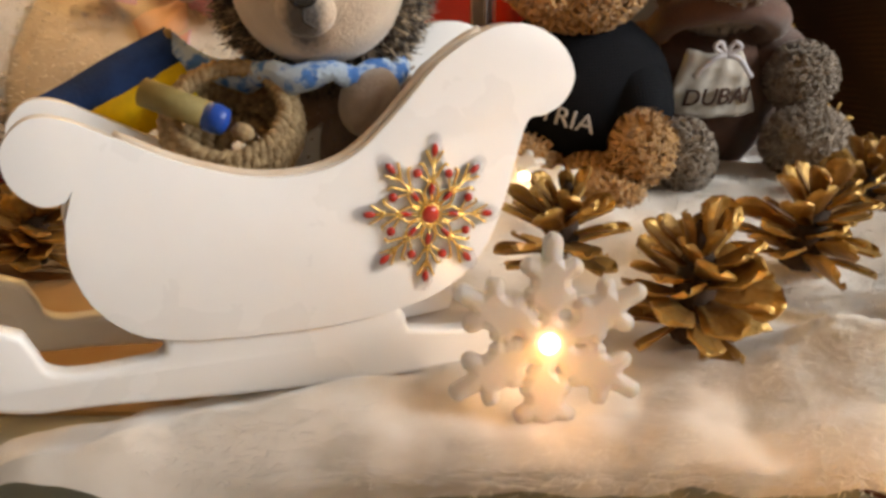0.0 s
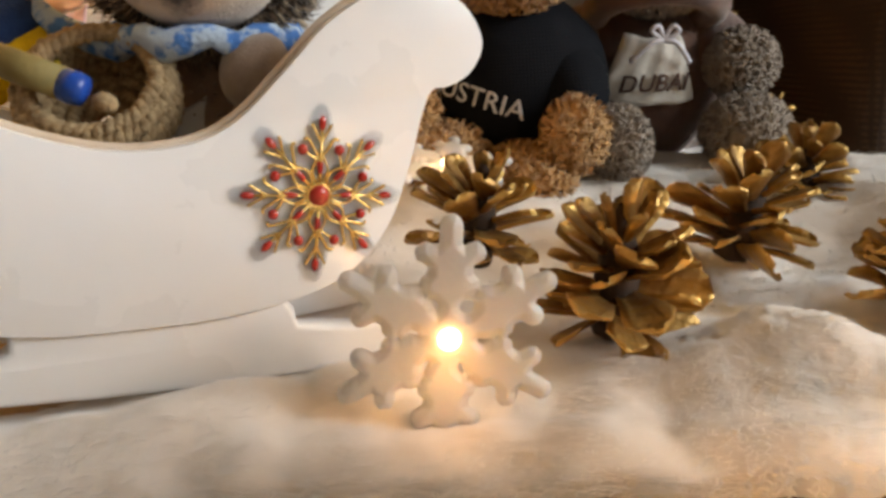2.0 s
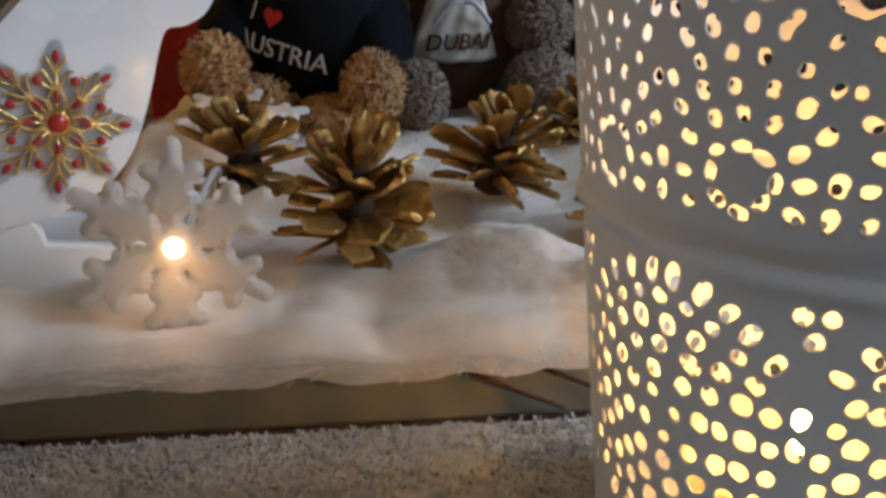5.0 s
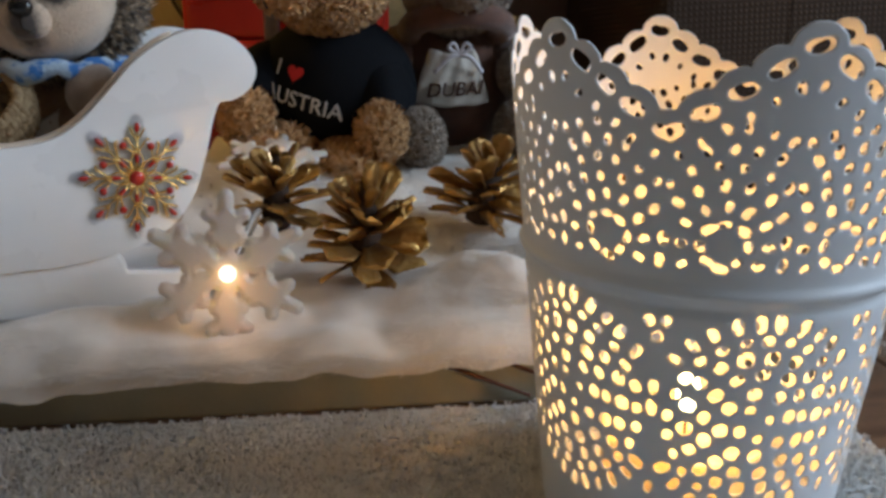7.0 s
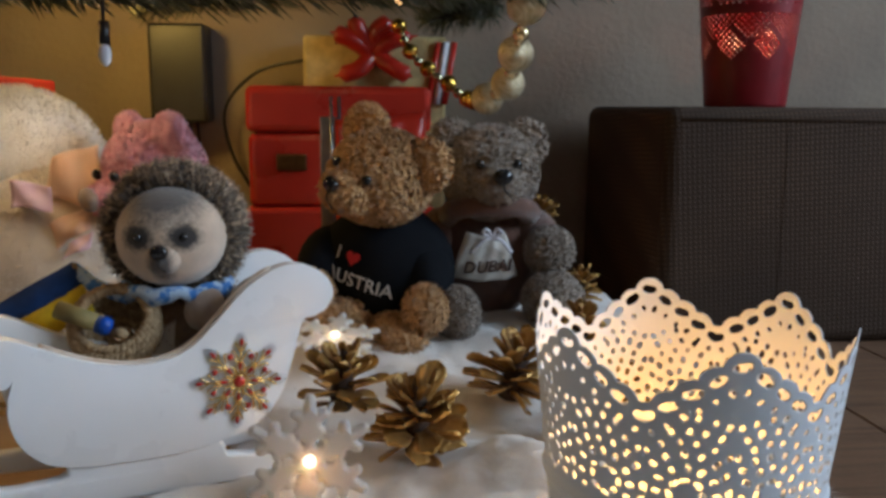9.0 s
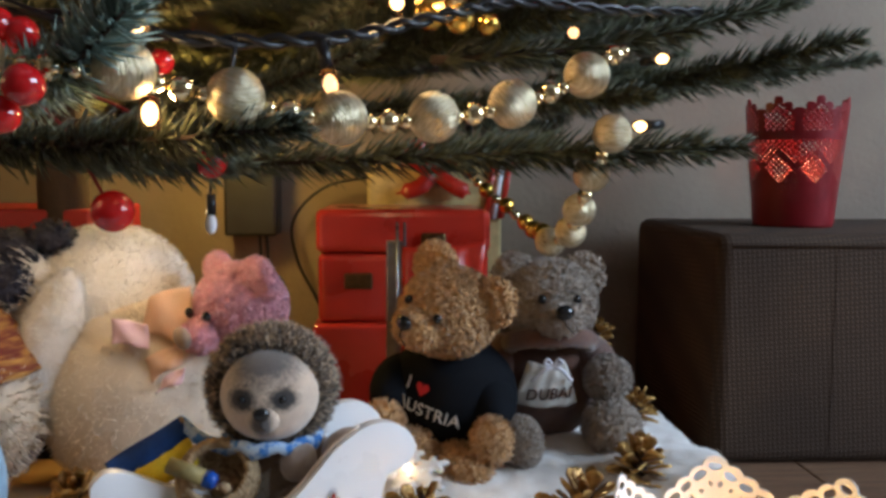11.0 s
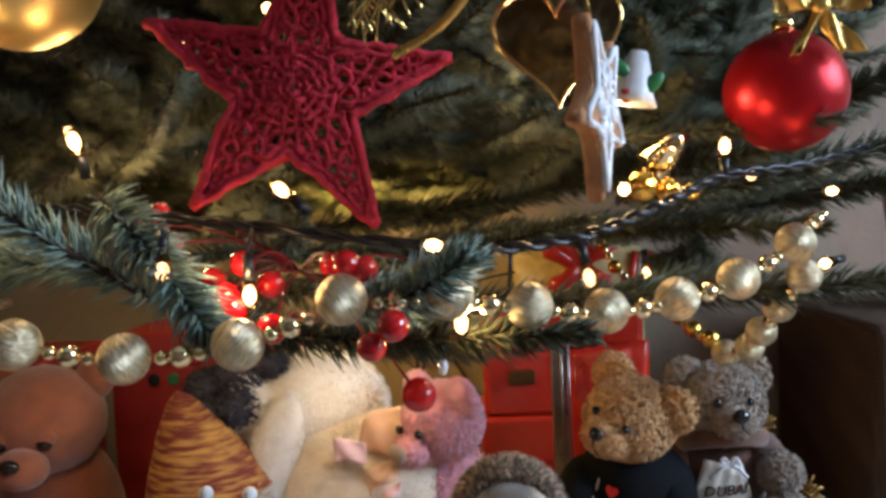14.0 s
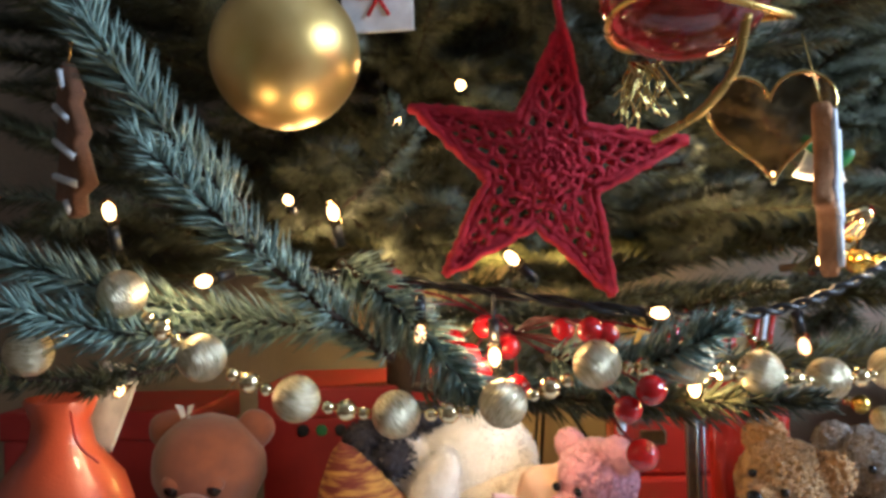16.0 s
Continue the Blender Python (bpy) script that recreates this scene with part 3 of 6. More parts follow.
def strands(count, x0, x1, y0, y1, length, width, flat):
    """Fine combed hairs over a stretch of the blanket."""
    sv, sf = [], []
    for _ in range(count):
        x, y = rng.uniform(x0, x1), rng.uniform(y0, y1)
        if bare(x, y) > 0.3:
            continue
        h = snow_z(x, y) - 0.0008
        a = 2.6 + 2.2 * noise.noise(Vector((x * 11, y * 11, 5))) + rng.gauss(0, 0.5)
        l = length * rng.uniform(0.6, 1.3)
        d = Vector((math.cos(a), -abs(math.sin(a)) * 0.7, flat * rng.uniform(0.5, 1.4))).normalized()
        sd = Vector((-d.y, d.x, 0)).normalized() * width
        p = Vector((x, y, h))
        m1, tip = p + d * l * 0.55, p + d * l + Vector((rng.gauss(0, 0.0006), rng.gauss(0, 0.0006), -l * 0.28 * flat))
        o = len(sv)
        sv += [p - sd, p + sd, m1 + sd * 0.8, m1 - sd * 0.8, tip]
        sf += [(o, o + 1, o + 2, o + 3), (o + 3, o + 2, o + 4)]
    return sv, sf


raw("fur_pile", *merge([(verts, faces), strands(36000, -0.18, 0.31, 0.2215, 0.330, 0.0065, 0.00014, 0.22), strands(14000, 0.115, 0.30, 0.250, 0.320, 0.0060, 0.00014, 0.20),
                        strands(4000, 0.27, 0.314, 0.216, 0.42, 0.014, 0.0003, 0.7), strands(14000, -0.05, 0.31, 0.330, 0.55, 0.008, 0.00022, 0.35), strands(1500, -0.70, 0.31, 0.2185, 0.226, 0.003, 0.00018, -0.4)]), M["fur"], snow)

towel = here("towel", 0, 0.1, -0.004, "white terry towel spread before the board", "towel")
verts, faces = [], []
for j in range(61):
    for i in range(91):
        x, y = -0.6 + 0.884 * i / 90, -0.16 + 0.3785 * j / 60
        verts.append(Vector((x, y, 0.0002 + 0.0012 * noise.noise(Vector((x * 20, y * 20, 3))) - (0.0035 if i == 90 else 0))))
for j in range(60):
    for i in range(90):
        a = j * 91 + i
        faces.append((a, a + 1, a + 92, a + 91))
tv, tf = [], []
for k in range(30000):
    x, y = (rng.uniform(-0.15, 0.28), rng.uniform(0.10, 0.2185)) if k < 24000 else (rng.uniform(-0.5, 0.28), rng.uniform(-0.1, 0.2))
    p = Vector((x, y, 0.0))
    a = rng.uniform(0, 6.28)
    d = Vector((math.cos(a) * 0.6, math.sin(a) * 0.6, 1)).normalized() * rng.uniform(0.0018, 0.0034)
    s = Vector((-math.sin(a), math.cos(a), 0)) * 0.0005
    o = len(tv)
    tv += [p - s, p + s, p + d * 0.8 + s, p + d * 0.8 - s, p + d * 0.6 + Vector((math.cos(a), math.sin(a), -0.3)) * 0.001]
    tf += [(o, o + 1, o + 2, o + 3), (o + 3, o + 2, o + 4)]
raw("terry", *merge([(verts, faces), (tv, tf)]), M["towel"], towel)

# ---- the white sleigh ----
SLED = pose(-0.005, 0.2793, 0, 0, 0, 24.8)
sled = thing("toy_sleigh", SLED, "white glazed wooden toy sleigh with a gold snowflake sticker", "toy sleigh")
side = smoothline([(-0.1095, 0, 0.105), (-0.1125, 0, 0.1015), (-0.119, 0, 0.1015), (-0.1255, 0, 0.108), (-0.1262, 0, 0.118), (-0.1195, 0, 0.1252),
                   (-0.110, 0, 0.125), (-0.097, 0, 0.119), (-0.079, 0, 0.1105), (-0.058, 0, 0.1045), (-0.038, 0, 0.1048), (-0.023, 0, 0.111),
                   (-0.0074, 0, 0.1255), (0.0047, 0, 0.1377), (0.021, 0, 0.1473), (0.036, 0, 0.1495), (0.050, 0, 0.1435), (0.0568, 0, 0.1324),
                   (0.053, 0, 0.123), (0.045, 0, 0.1185), (0.039, 0, 0.1175), (0.0355, 0, 0.110), (0.031, 0, 0.094), (0.023, 0, 0.0745), (0.009, 0, 0.061),
                   (-0.0125, 0, 0.0545), (-0.041, 0, 0.0525), (-0.087, 0, 0.0560), (-0.105, 0, 0.0665), (-0.1125, 0, 0.082), (-0.1125, 0, 0.096)], 4)
outline = [(p.x, p.z) for p in side]
for yy in (0.0045, 0.0565):
    part("side_panel", slab(outline, 0.009, 0.0036, pose(0, yy, 0)), M["ceramic"], sled)
floor_line = [(-0.105, 0.0685), (-0.087, 0.0585), (-0.041, 0.055), (-0.0125, 0.057), (0.009, 0.063), (0.021, 0.0765), (0.026, 0.09), (0.020, 0.092), (0.012, 0.080),
              (0.0, 0.070), (-0.02, 0.062), (-0.05, 0.060), (-0.085, 0.064), (-0.10, 0.075), (-0.106, 0.095), (-0.110, 0.095)]
part("tray", slab(floor_line, 0.046, 0, pose(0, 0.030, 0)), M["ceramic"], sled, smooth=False)
tube("rim", [p + Vector((0, 0.0052, 0.0004)) for p in side[28:57]], 0.0016, M["cream_rim"], sled, "bare wood showing at the rim", 6)
runner_line = [(p.x, p.z) for p in smoothline([(-0.1275, 0, 0.0632), (-0.1242, 0, 0.0565), (-0.1215, 0, 0.0512), (-0.112, 0, 0.0490), (-0.0915, 0, 0.0497)], 4)]
runner_line += [(-0.0885, 0.0515), (-0.0878, 0.0585), (-0.012, 0.0570), (-0.0078, 0.0512), (-0.0066, 0.0458), (0.0136, 0.0425), (0.034, 0.0425), (0.037, 0.039), (0.034, 0.030)]
runner_line += [(p.x, p.z) for p in smoothline([(0.009, 0, 0.0280), (-0.053, 0, 0.0312), (-0.105, 0, 0.0365), (-0.130, 0, 0.0385), (-0.1435, 0, 0.0450), (-0.1462, 0, 0.0560), (-0.1415, 0, 0.0640), (-0.1345, 0, 0.0663)], 4)]
for yy in (0.004, 0.056):
    part("runner", slab(runner_line, 0.009, 0.0022, pose(0, yy + 0.0022, 0)), M["ceramic"], sled)

# the sticker on its side
sticker = thing("snowflake_sticker", SLED @ pose(0, -0.0002, 0.0876) @ pose(0, 0, 0, 0, 5, 0) @ Matrix.Diagonal((0.97, 1, 0.97, 1)), "raised gold snowflake sticker with red enamel drops on clear film", "sticker")


def polar_sheet(name, n, size, inside, thick, material, parent, y=0.0, label="", puff=0, steps=4):
    c = (np.arange(n) + 0.5) / n * 2 * size - size
    X, Z = np.meshgrid(c, c, indexing="ij")
    keep = inside(X, Z)

    def place(u, v):
        x, z = u / n * 2 * size - size, v / n * 2 * size - size
        return np.stack([x, np.full_like(x, y), z], 1), np.tile([0.0, -1.0, 0.0], (len(x), 1))
    return cut_sheet(name, keep, place, thick, material, parent, label, puff=puff, smooth_steps=steps)


def capsule(X, Z, ax, az, bx, bz, r, r2=None):
    dx, dz = bx - ax, bz - az
    t = np.clip(((X - ax) * dx + (Z - az) * dz) / (dx * dx + dz * dz), 0, 1)
    return np.hypot(X - ax - t * dx, Z - az - t * dz) < (r if r2 is None else r + (r2 - r) * t)


def film(X, Z):
    k = np.zeros_like(X, bool)
    for a in np.arange(8) * math.pi / 4:
        c, s = math.cos(a), math.sin(a)
        l = 0.0255
        k |= capsule(X, Z, 0, 0, l * c, l * s, 0.0085, 0.0026)
    return k


polar_sheet("clear_film", 90, 0.031, film, 0.0005, M["clear"], sticker, -0.0003, "clear plastic backing")
v, f = [], []
for k in range(8):
    a = k * math.pi / 4
    c, s = math.cos(a), math.sin(a)
    L = 0.0212

    def P(r, q=0.0, y=-0.0012):
        return Vector((r * c - q * s, y, r * s + q * c))
    pieces = [tube_data([P(0.003), P(0.010, 0, -0.0016), P(L)], 0.0006, 6)]
    for w in (-1, 1):
        pieces.append(tube_data(smoothline([P(0.011), P(0.0145, 0.0022 * w), P(0.0175, 0.0042 * w), P(0.0172, 0.0056 * w)], 4), 0.00055, 6))
        pieces.append(tube_data(smoothline([P(0.004, 0.001 * w), P(0.008, 0.0026 * w), P(0.012, 0.0008 * w)], 4), 0.0005, 6))
        pieces.append(tube_data(smoothline([P(L - 0.005), P(L - 0.0015, 0.0018 * w), P(L + 0.001, 0.0032 * w)], 4), 0.0005, 6))
    raw("gold_scroll", *merge(pieces), M["gold"], sticker)
    for r, size, q in ((0.0090, (0.0030, 0.0011, 0.0010), 0), (L + 0.0012, (0.0024, 0.0011, 0.0012), 0)):
        balls("enamel_drop", [pose(*P(r, q), 0, -math.degrees(a), 0) @ Matrix.Diagonal((*size, 1))], M["redgem"], sticker, seg=10, ring=8)
    b2 = a + math.pi / 8
    balls("enamel_drop", [ell(0.0155 * math.cos(b2), -0.0014, 0.0155 * math.sin(b2), 0.0017, 0.0013, 0.0017)], M["redgem"], sticker, seg=10, ring=8)
    pieces = [tube_data(smoothline([P(0.0105), Vector((0.0135 * math.cos(b2 - 0.1), -0.0012, 0.0135 * math.sin(b2 - 0.1))), Vector((0.0155 * math.cos(b2), -0.0012, 0.0155 * math.sin(b2)))], 4), 0.0005, 6)]
    raw("gold_scroll", *merge(pieces), M["gold"], sticker)
balls("enamel_drop", [ell(0, -0.0014, 0, 0.0032, 0.0018, 0.0032)], M["redgem"], sticker)
tube("gold_ring", [Vector((0.0036 * math.cos(q / 3.82), -0.0014, 0.0036 * math.sin(q / 3.82))) for q in range(24)], 0.0005, M["gold"], sticker, closed=True)


# ---- frosted LED snowflakes ----
def flake(X, Z):
    k = np.hypot(X, Z) < 0.0105
    for j in range(6):
        a = math.pi / 2 + j * math.pi / 3
        c, s = math.cos(a), math.sin(a)

        def P(r, q):
            return r * c - q * s, r * s + q * c
        k |= capsule(X, Z, *P(0.006, 0), *P(0.0338, 0), 0.0040, 0.0032)
        k |= capsule(X, Z, *P(0.0125, 0), *P(0.0225, 0), 0.0070, 0.0064)
        for w in (-1, 1):
            k |= capsule(X, Z, *P(0.0152, 0.001 * w), *P(0.0160, 0.0056 * w), 0.0036, 0.0032)
            k |= capsule(X, Z, *P(0.0215, 0), *P(0.0256, 0.0074 * w), 0.0040, 0.0031)
        b = a + math.pi / 6
        k &= np.hypot(X - 0.0108 * math.cos(b), Z - 0.0108 * math.sin(b)) > 0.0023
    return k


def led_flake(m, label):
    t = thing("snowflake_light", m, label, "fairy light", "snowflake lights")
    polar_sheet("snowflake", 170, 0.040, lambda X, Z: flake(X / 0.98, Z / 0.98), 0.0048, M["frost"], t, 0, puff=6)
    balls("led", [ell(0, -0.0026, 0, 0.0035, 0.0024, 0.0035)], M["core"], t, "warm lit diode")
    tube("cable", smoothline([(0, 0.003, 0), (0.004, 0.012, 0.006), (0.012, 0.025, 0.020), (0.014, 0.040, 0.018), (0.006, 0.06, -0.004)], 8), 0.0013, M["clearwire"], t, "clear plastic cable")
    return t


led_flake(pose(0.034, 0.2555, 0.0505, -4, 2, 6), "lit frosted plastic snowflake standing in the fur by the sleigh")
led_flake(pose(0.0425, 0.440, 0.0665, -74, 6, -8), "lit frosted plastic snowflake behind the gilded cones")

# ---- the pierced lantern ----
LX, LY = 0.193, 0.145
lantern = here("lantern", LX, LY, 0.0, "white pierced metal lantern with a lace crown and a lit candle", "lantern")
H, N6 = 0.158, 6
R0, R1 = 0.0453, 0.0622
NU, NV = 900, 330
uu, vv = np.meshgrid((np.arange(NU) + 0.5) / NU, (np.arange(NV) + 0.5) / NV, indexing="ij")
AVG = 0.0565
sector = 2 * math.pi * AVG / N6
S = ((uu * N6 + 0.5) % 1 - 0.5) * sector     # arc from the peak of this sector
Zc = vv * H
half = sector / 2
RISE, LOW = 0.0205, 0.1305


def crown_z(a):
    return LOW + RISE * (1 - abs(a) / half)


keep = Zc < crown_z(S)
holes = []
SLOPE = math.atan(RISE / half)
for q in np.linspace(0, 1, 5):
    for w in (-1, 1):
        cx, cz = w * (1 - q) * half * 0.97, LOW + RISE * q
        keep |= np.hypot(S - cx, Zc - cz) < 0.0061
        holes.append((cx, cz + 0.0008, 0.0034, 0.0019, 0 if q == 1 else -w * SLOPE))
for q in np.linspace(0.1, 0.92, 6):
    for w in (-1, 1):
        cx = w * (1 - q) * half
        holes.append((cx, crown_z(cx) - 0.0068, 0.0015, 0.0010, -w * SLOPE + 1.57))
# rosettes over the ridge, ring round ring
for w in (-1, 1):
    ox, oz = w * half * 0.5, 0.1035
    for radius, count, a, b in ((0.0056, 8, 0.0012, 0.0019), (0.0105, 12, 0.0017, 0.0012), (0.0152, 17, 0.0018, 0.0013), (0.0200, 22, 0.0014, 0.0011), (0.0245, 28, 0.0017, 0.0012), (0.0292, 34, 0.0014, 0.0011)):
        for i in range(count):
            an = 2 * math.pi * (i + 0.5 * (count % 2)) / count
            x, z = ox + radius * math.cos(an), oz + radius * math.sin(an)
            if 0.0016 < x * w < half - 0.0012 and 0.0965 < z < crown_z(x) - 0.0092:
                holes.append((x, z, a, b, an))
for cx in (-half, 0, half):
    for z in (0.0985, 0.1045):
        holes.append((cx, z, 0.0013, 0.0020, 0))
# three dots under each valley, a dome of openings under each peak
for cx in (-half, half):
    for i in range(3):
        a = 2 * math.pi * i / 3 - math.pi / 2
        holes.append((cx + 0.0029 * math.cos(a), 0.0800 + 0.0029 * math.sin(a), 0.0017, 0.0017, 0))
    for z in (0.062, 0.0555, 0.030):
        holes.append((cx, z, 0.0014, 0.0022, 0))
for radius, count, a, b in ((0.0300, 31, 0.0026, 0.0016), (0.0250, 25, 0.0016, 0.0019), (0.0204, 18, 0.0022, 0.0021), (0.0153, 13, 0.0019, 0.0023), (0.0102, 8, 0.0021, 0.0020), (0.0050, 4, 0.0015, 0.0017)):
    for i in range(count):
        an = 2 * math.pi * (i + 0.25) / count
        x, z = radius * math.cos(an), 0.053 + radius * math.sin(an)
        if abs(x) < half - 0.003 and z > 0.022:
            holes.append((x, z, a, b, an))
rngn = np.random.RandomState(3)
for cx, cz, a, b, an in holes:
    an += rngn.uniform(-0.3, 0.3)
    cx, cz = cx + rngn.uniform(-0.0005, 0.0005), cz + rngn.uniform(-0.0004, 0.0004)
    grow = rngn.uniform(0.85, 1.12)
    dx, dz = S - cx, Zc - cz
    x = dx * math.cos(an) + dz * math.sin(an)
    z = -dx * math.sin(an) + dz * math.cos(an)
    keep &= (np.abs(x) / (a * grow)) ** 2.4 + (np.abs(z) / (b * grow)) ** 2.4 > 1


def lantern_place(u, v):
    a = np.radians(85) + u / NU * 2 * math.pi
    z = v / NV * H
    r = R0 + (R1 - R0) * z / H + 0.0015 * np.exp(-((z - 0.0900) / 0.0020) ** 2) - 0.0009 * np.exp(-((z - 0.0858) / 0.002) ** 2)
    n = np.stack([np.cos(a), np.sin(a), np.full_like(a, -0.12)], 1)
    return np.stack([LX + r * np.cos(a), LY + r * np.sin(a), z], 1), n


cut_sheet("pierced_wall", keep, lantern_place, 0.0007, M["tin"], lantern, wrap=True)
lathe("base", [(0.0, 0.0006), (0.0448, 0.0006), (0.0462, 0.002), (0.0448, 0.0032), (0.0, 0.0032)], M["tin"], lantern, seg=40, m=pose(LX, LY, 0))
candle = lathe("tealight", [(0.0, 0.0034), (0.0265, 0.0034), (0.027, 0.006), (0.027, 0.026), (0.0255, 0.0265), (0.024, 0.023), (0.0, 0.0225)], M["wax"], lantern, "lit tealight", seg=32, m=pose(LX, LY, 0))
balls("flame", [ell(LX, LY, 0.038, 0.0038, 0.0038, 0.0095)], M["flame"], candle, seg=12, ring=10)
tube("wick", [(LX, LY, 0.022), (LX, LY, 0.031)], 0.0007, M["black"], candle)


# ---- gilded pine cones ----
def scale_mesh(name, length, width, bend):
    """One thin, spoon-shaped cone scale along +x with a blunt point and a raised rib."""
    bm = bmesh.new()
    top, low = [], []
    shape = ((0.0, 0.34), (0.28, 0.52), (0.55, 0.86), (0.76, 1.0), (0.92, 0.70), (1.0, 0.22))
    for t, wd in shape:
        x, z = length * t * (1 - 0.10 * t * t), length * bend * (math.sin(t * 2.2) * 0.5 + 0.25 * t ** 3)
        for dst, dz in ((top, 0.0), (low, -0.0009 - 0.0007 * (1 - t))):
            dst.append([bm.verts.new((x - (0.03 * length if k % 4 == 0 else 0) * t, width * wd * (k - 2) / 2, z + dz + (0.0016 if k % 4 == 0 else 0.0004 if k != 2 else 0.0003) * (0.4 + t))) for k in range(5)])
    n = len(shape) - 1
    for i in range(n):
        for k in range(4):
            bm.faces.new((top[i][k], top[i + 1][k], top[i + 1][k + 1], top[i][k + 1]))
            bm.faces.new((low[i][k + 1], low[i + 1][k + 1], low[i + 1][k], low[i][k]))
        bm.faces.new((low[i][0], low[i + 1][0], top[i + 1][0], top[i][0]))
        bm.faces.new((top[i][4], top[i + 1][4], low[i + 1][4], low[i][4]))
    for k in range(4):
        bm.faces.new((top[n][k], low[n][k], low[n][k + 1], top[n][k + 1]))
    bmesh.ops.recalc_face_normals(bm, faces=bm.faces[:])
    me = bpy.data.meshes.new(name)
    for f in bm.faces:
        f.smooth = len(f.verts) == 4 and abs(f.normal.z) > 0.35
    bm.to_mesh(me)
    bm.free()
    me.materials.append(M["cone"])
    return me


SCALES = [scale_mesh("scale", 0.0295, 0.0082, 0.22), scale_mesh("scale", 0.0285, 0.0072, 0.10), scale_mesh("scale", 0.0240, 0.0062, -0.06), scale_mesh("scale", 0.019, 0.0046, 0.05)]


def pine_cone(m, label, seed, turns=46, size=1.0):
    t = thing("pine_cone", m @ Matrix.Diagonal((size, size, size, 1)), label, "pine cone", "gilded pine cones")
    rng = random.Random(seed)
    lathe("core", [(0.0005, 0.0), (0.007, 0.002), (0.0085, 0.012), (0.006, 0.030), (0.0015, 0.045)], M["cone_core"], t, seg=10)
    for k in range(turns):
        q = k / (turns - 1)
        a = k * 137.5
        tier = 0 if q < 0.50 else 1 if q < 0.75 else 2 if q < 0.92 else 3
        ob = new("scale", SCALES[tier])
        ob.parent = t
        up = -16 + 92 * q ** 1.9 + rng.uniform(-13, 13)
        r = 0.0050 * (1 - 0.6 * q)
        ob.matrix_basis = pose(r * math.cos(radians(a)), r * math.sin(radians(a)), 0.006 + 0.029 * q, 0, 0, a + rng.uniform(-10, 10)) @ pose(0, 0, 0, rng.uniform(-42, 42), -up, 0) @ Matrix.Scale(rng.uniform(0.75, 1.10), 4)
    return t


pine_cone(pose(0.095, 0.304, 0.031, 6, -3, 20), "open gilded pine cone lying upright on the fur", 1, 40, 1.10)
pine_cone(pose(0.049, 0.347, 0.044, 6, -6, 70), "gilded pine cone tucked beside the sleigh", 2, 30, 0.95)
pine_cone(pose(0.161, 0.372, 0.038, 14, -10, 140), "gilded pine cone with dark brown base", 3, 40, 1.06)
pine_cone(pose(0.232, 0.455, 0.042, -6, 10, 30), "gilded pine cone at a stuffed bear's foot", 4, 42, 0.9)
pine_cone(pose(0.213, 0.318, 0.033, 0, -12, 200), "gilded pine cone leaning in the fur behind the lantern", 5, 46, 1.0)
pine_cone(pose(0.270, 0.60, 0.052, 5, 14, 80), "gilded pine cone beside the taupe bear", 6, 32, 0.72)
pine_cone(pose(0.236, 0.645, 0.118, 15, 5, 10), "gilded pine cone on top of another", 7, 32, 0.72)
pine_cone(pose(-0.213, 0.42, 0.026, 0, 10, 10), "gilded pine cone behind the sleigh", 8, 44, 1.0)


# ---- stuffed bears ----
def wrapped(name, text, size, x, z, roll, centre, radii, yaw, material, parent, bold=0.0, italic=0.0, heart=False):
    """Letters laid over the front of an ellipsoid that is turned by yaw."""
    if heart:
        pts = []
        for k in range(28):
            q = 2 * math.pi * k / 28
            pts.append((size * (16 * math.sin(q) ** 3) / 32, size * (13 * math.cos(q) - 5 * math.cos(2 * q) - 2 * math.cos(3 * q) - math.cos(4 * q)) / 32))
        bm = bmesh.new()
        c = bm.verts.new((0, 0, 0))
        ring = [bm.verts.new((a, b, 0)) for a, b in pts]
        for k in range(28):
            bm.faces.new((c, ring[k - 1], ring[k]))
        ob = part(name, bm, material, parent)
    else:
        ob = words(name, text, size, Matrix.Identity(4), material, parent, bold=bold, italic=italic)
    turn = pose(*centre, 0, 0, yaw)
    for v in ob.data.vertices:
        q = pose(0, 0, 0, 0, 0, roll) @ Vector((v.co.x, v.co.y, 0))
        lx, lz = q.x + x, q.y + z
        k = 1 - (lx / radii[0]) ** 2 - (lz / radii[2]) ** 2
        v.co = turn @ Vector((lx, -radii[1] * math.sqrt(max(k, 0.02)) - 0.0012 - v.co.z, lz))
    return ob


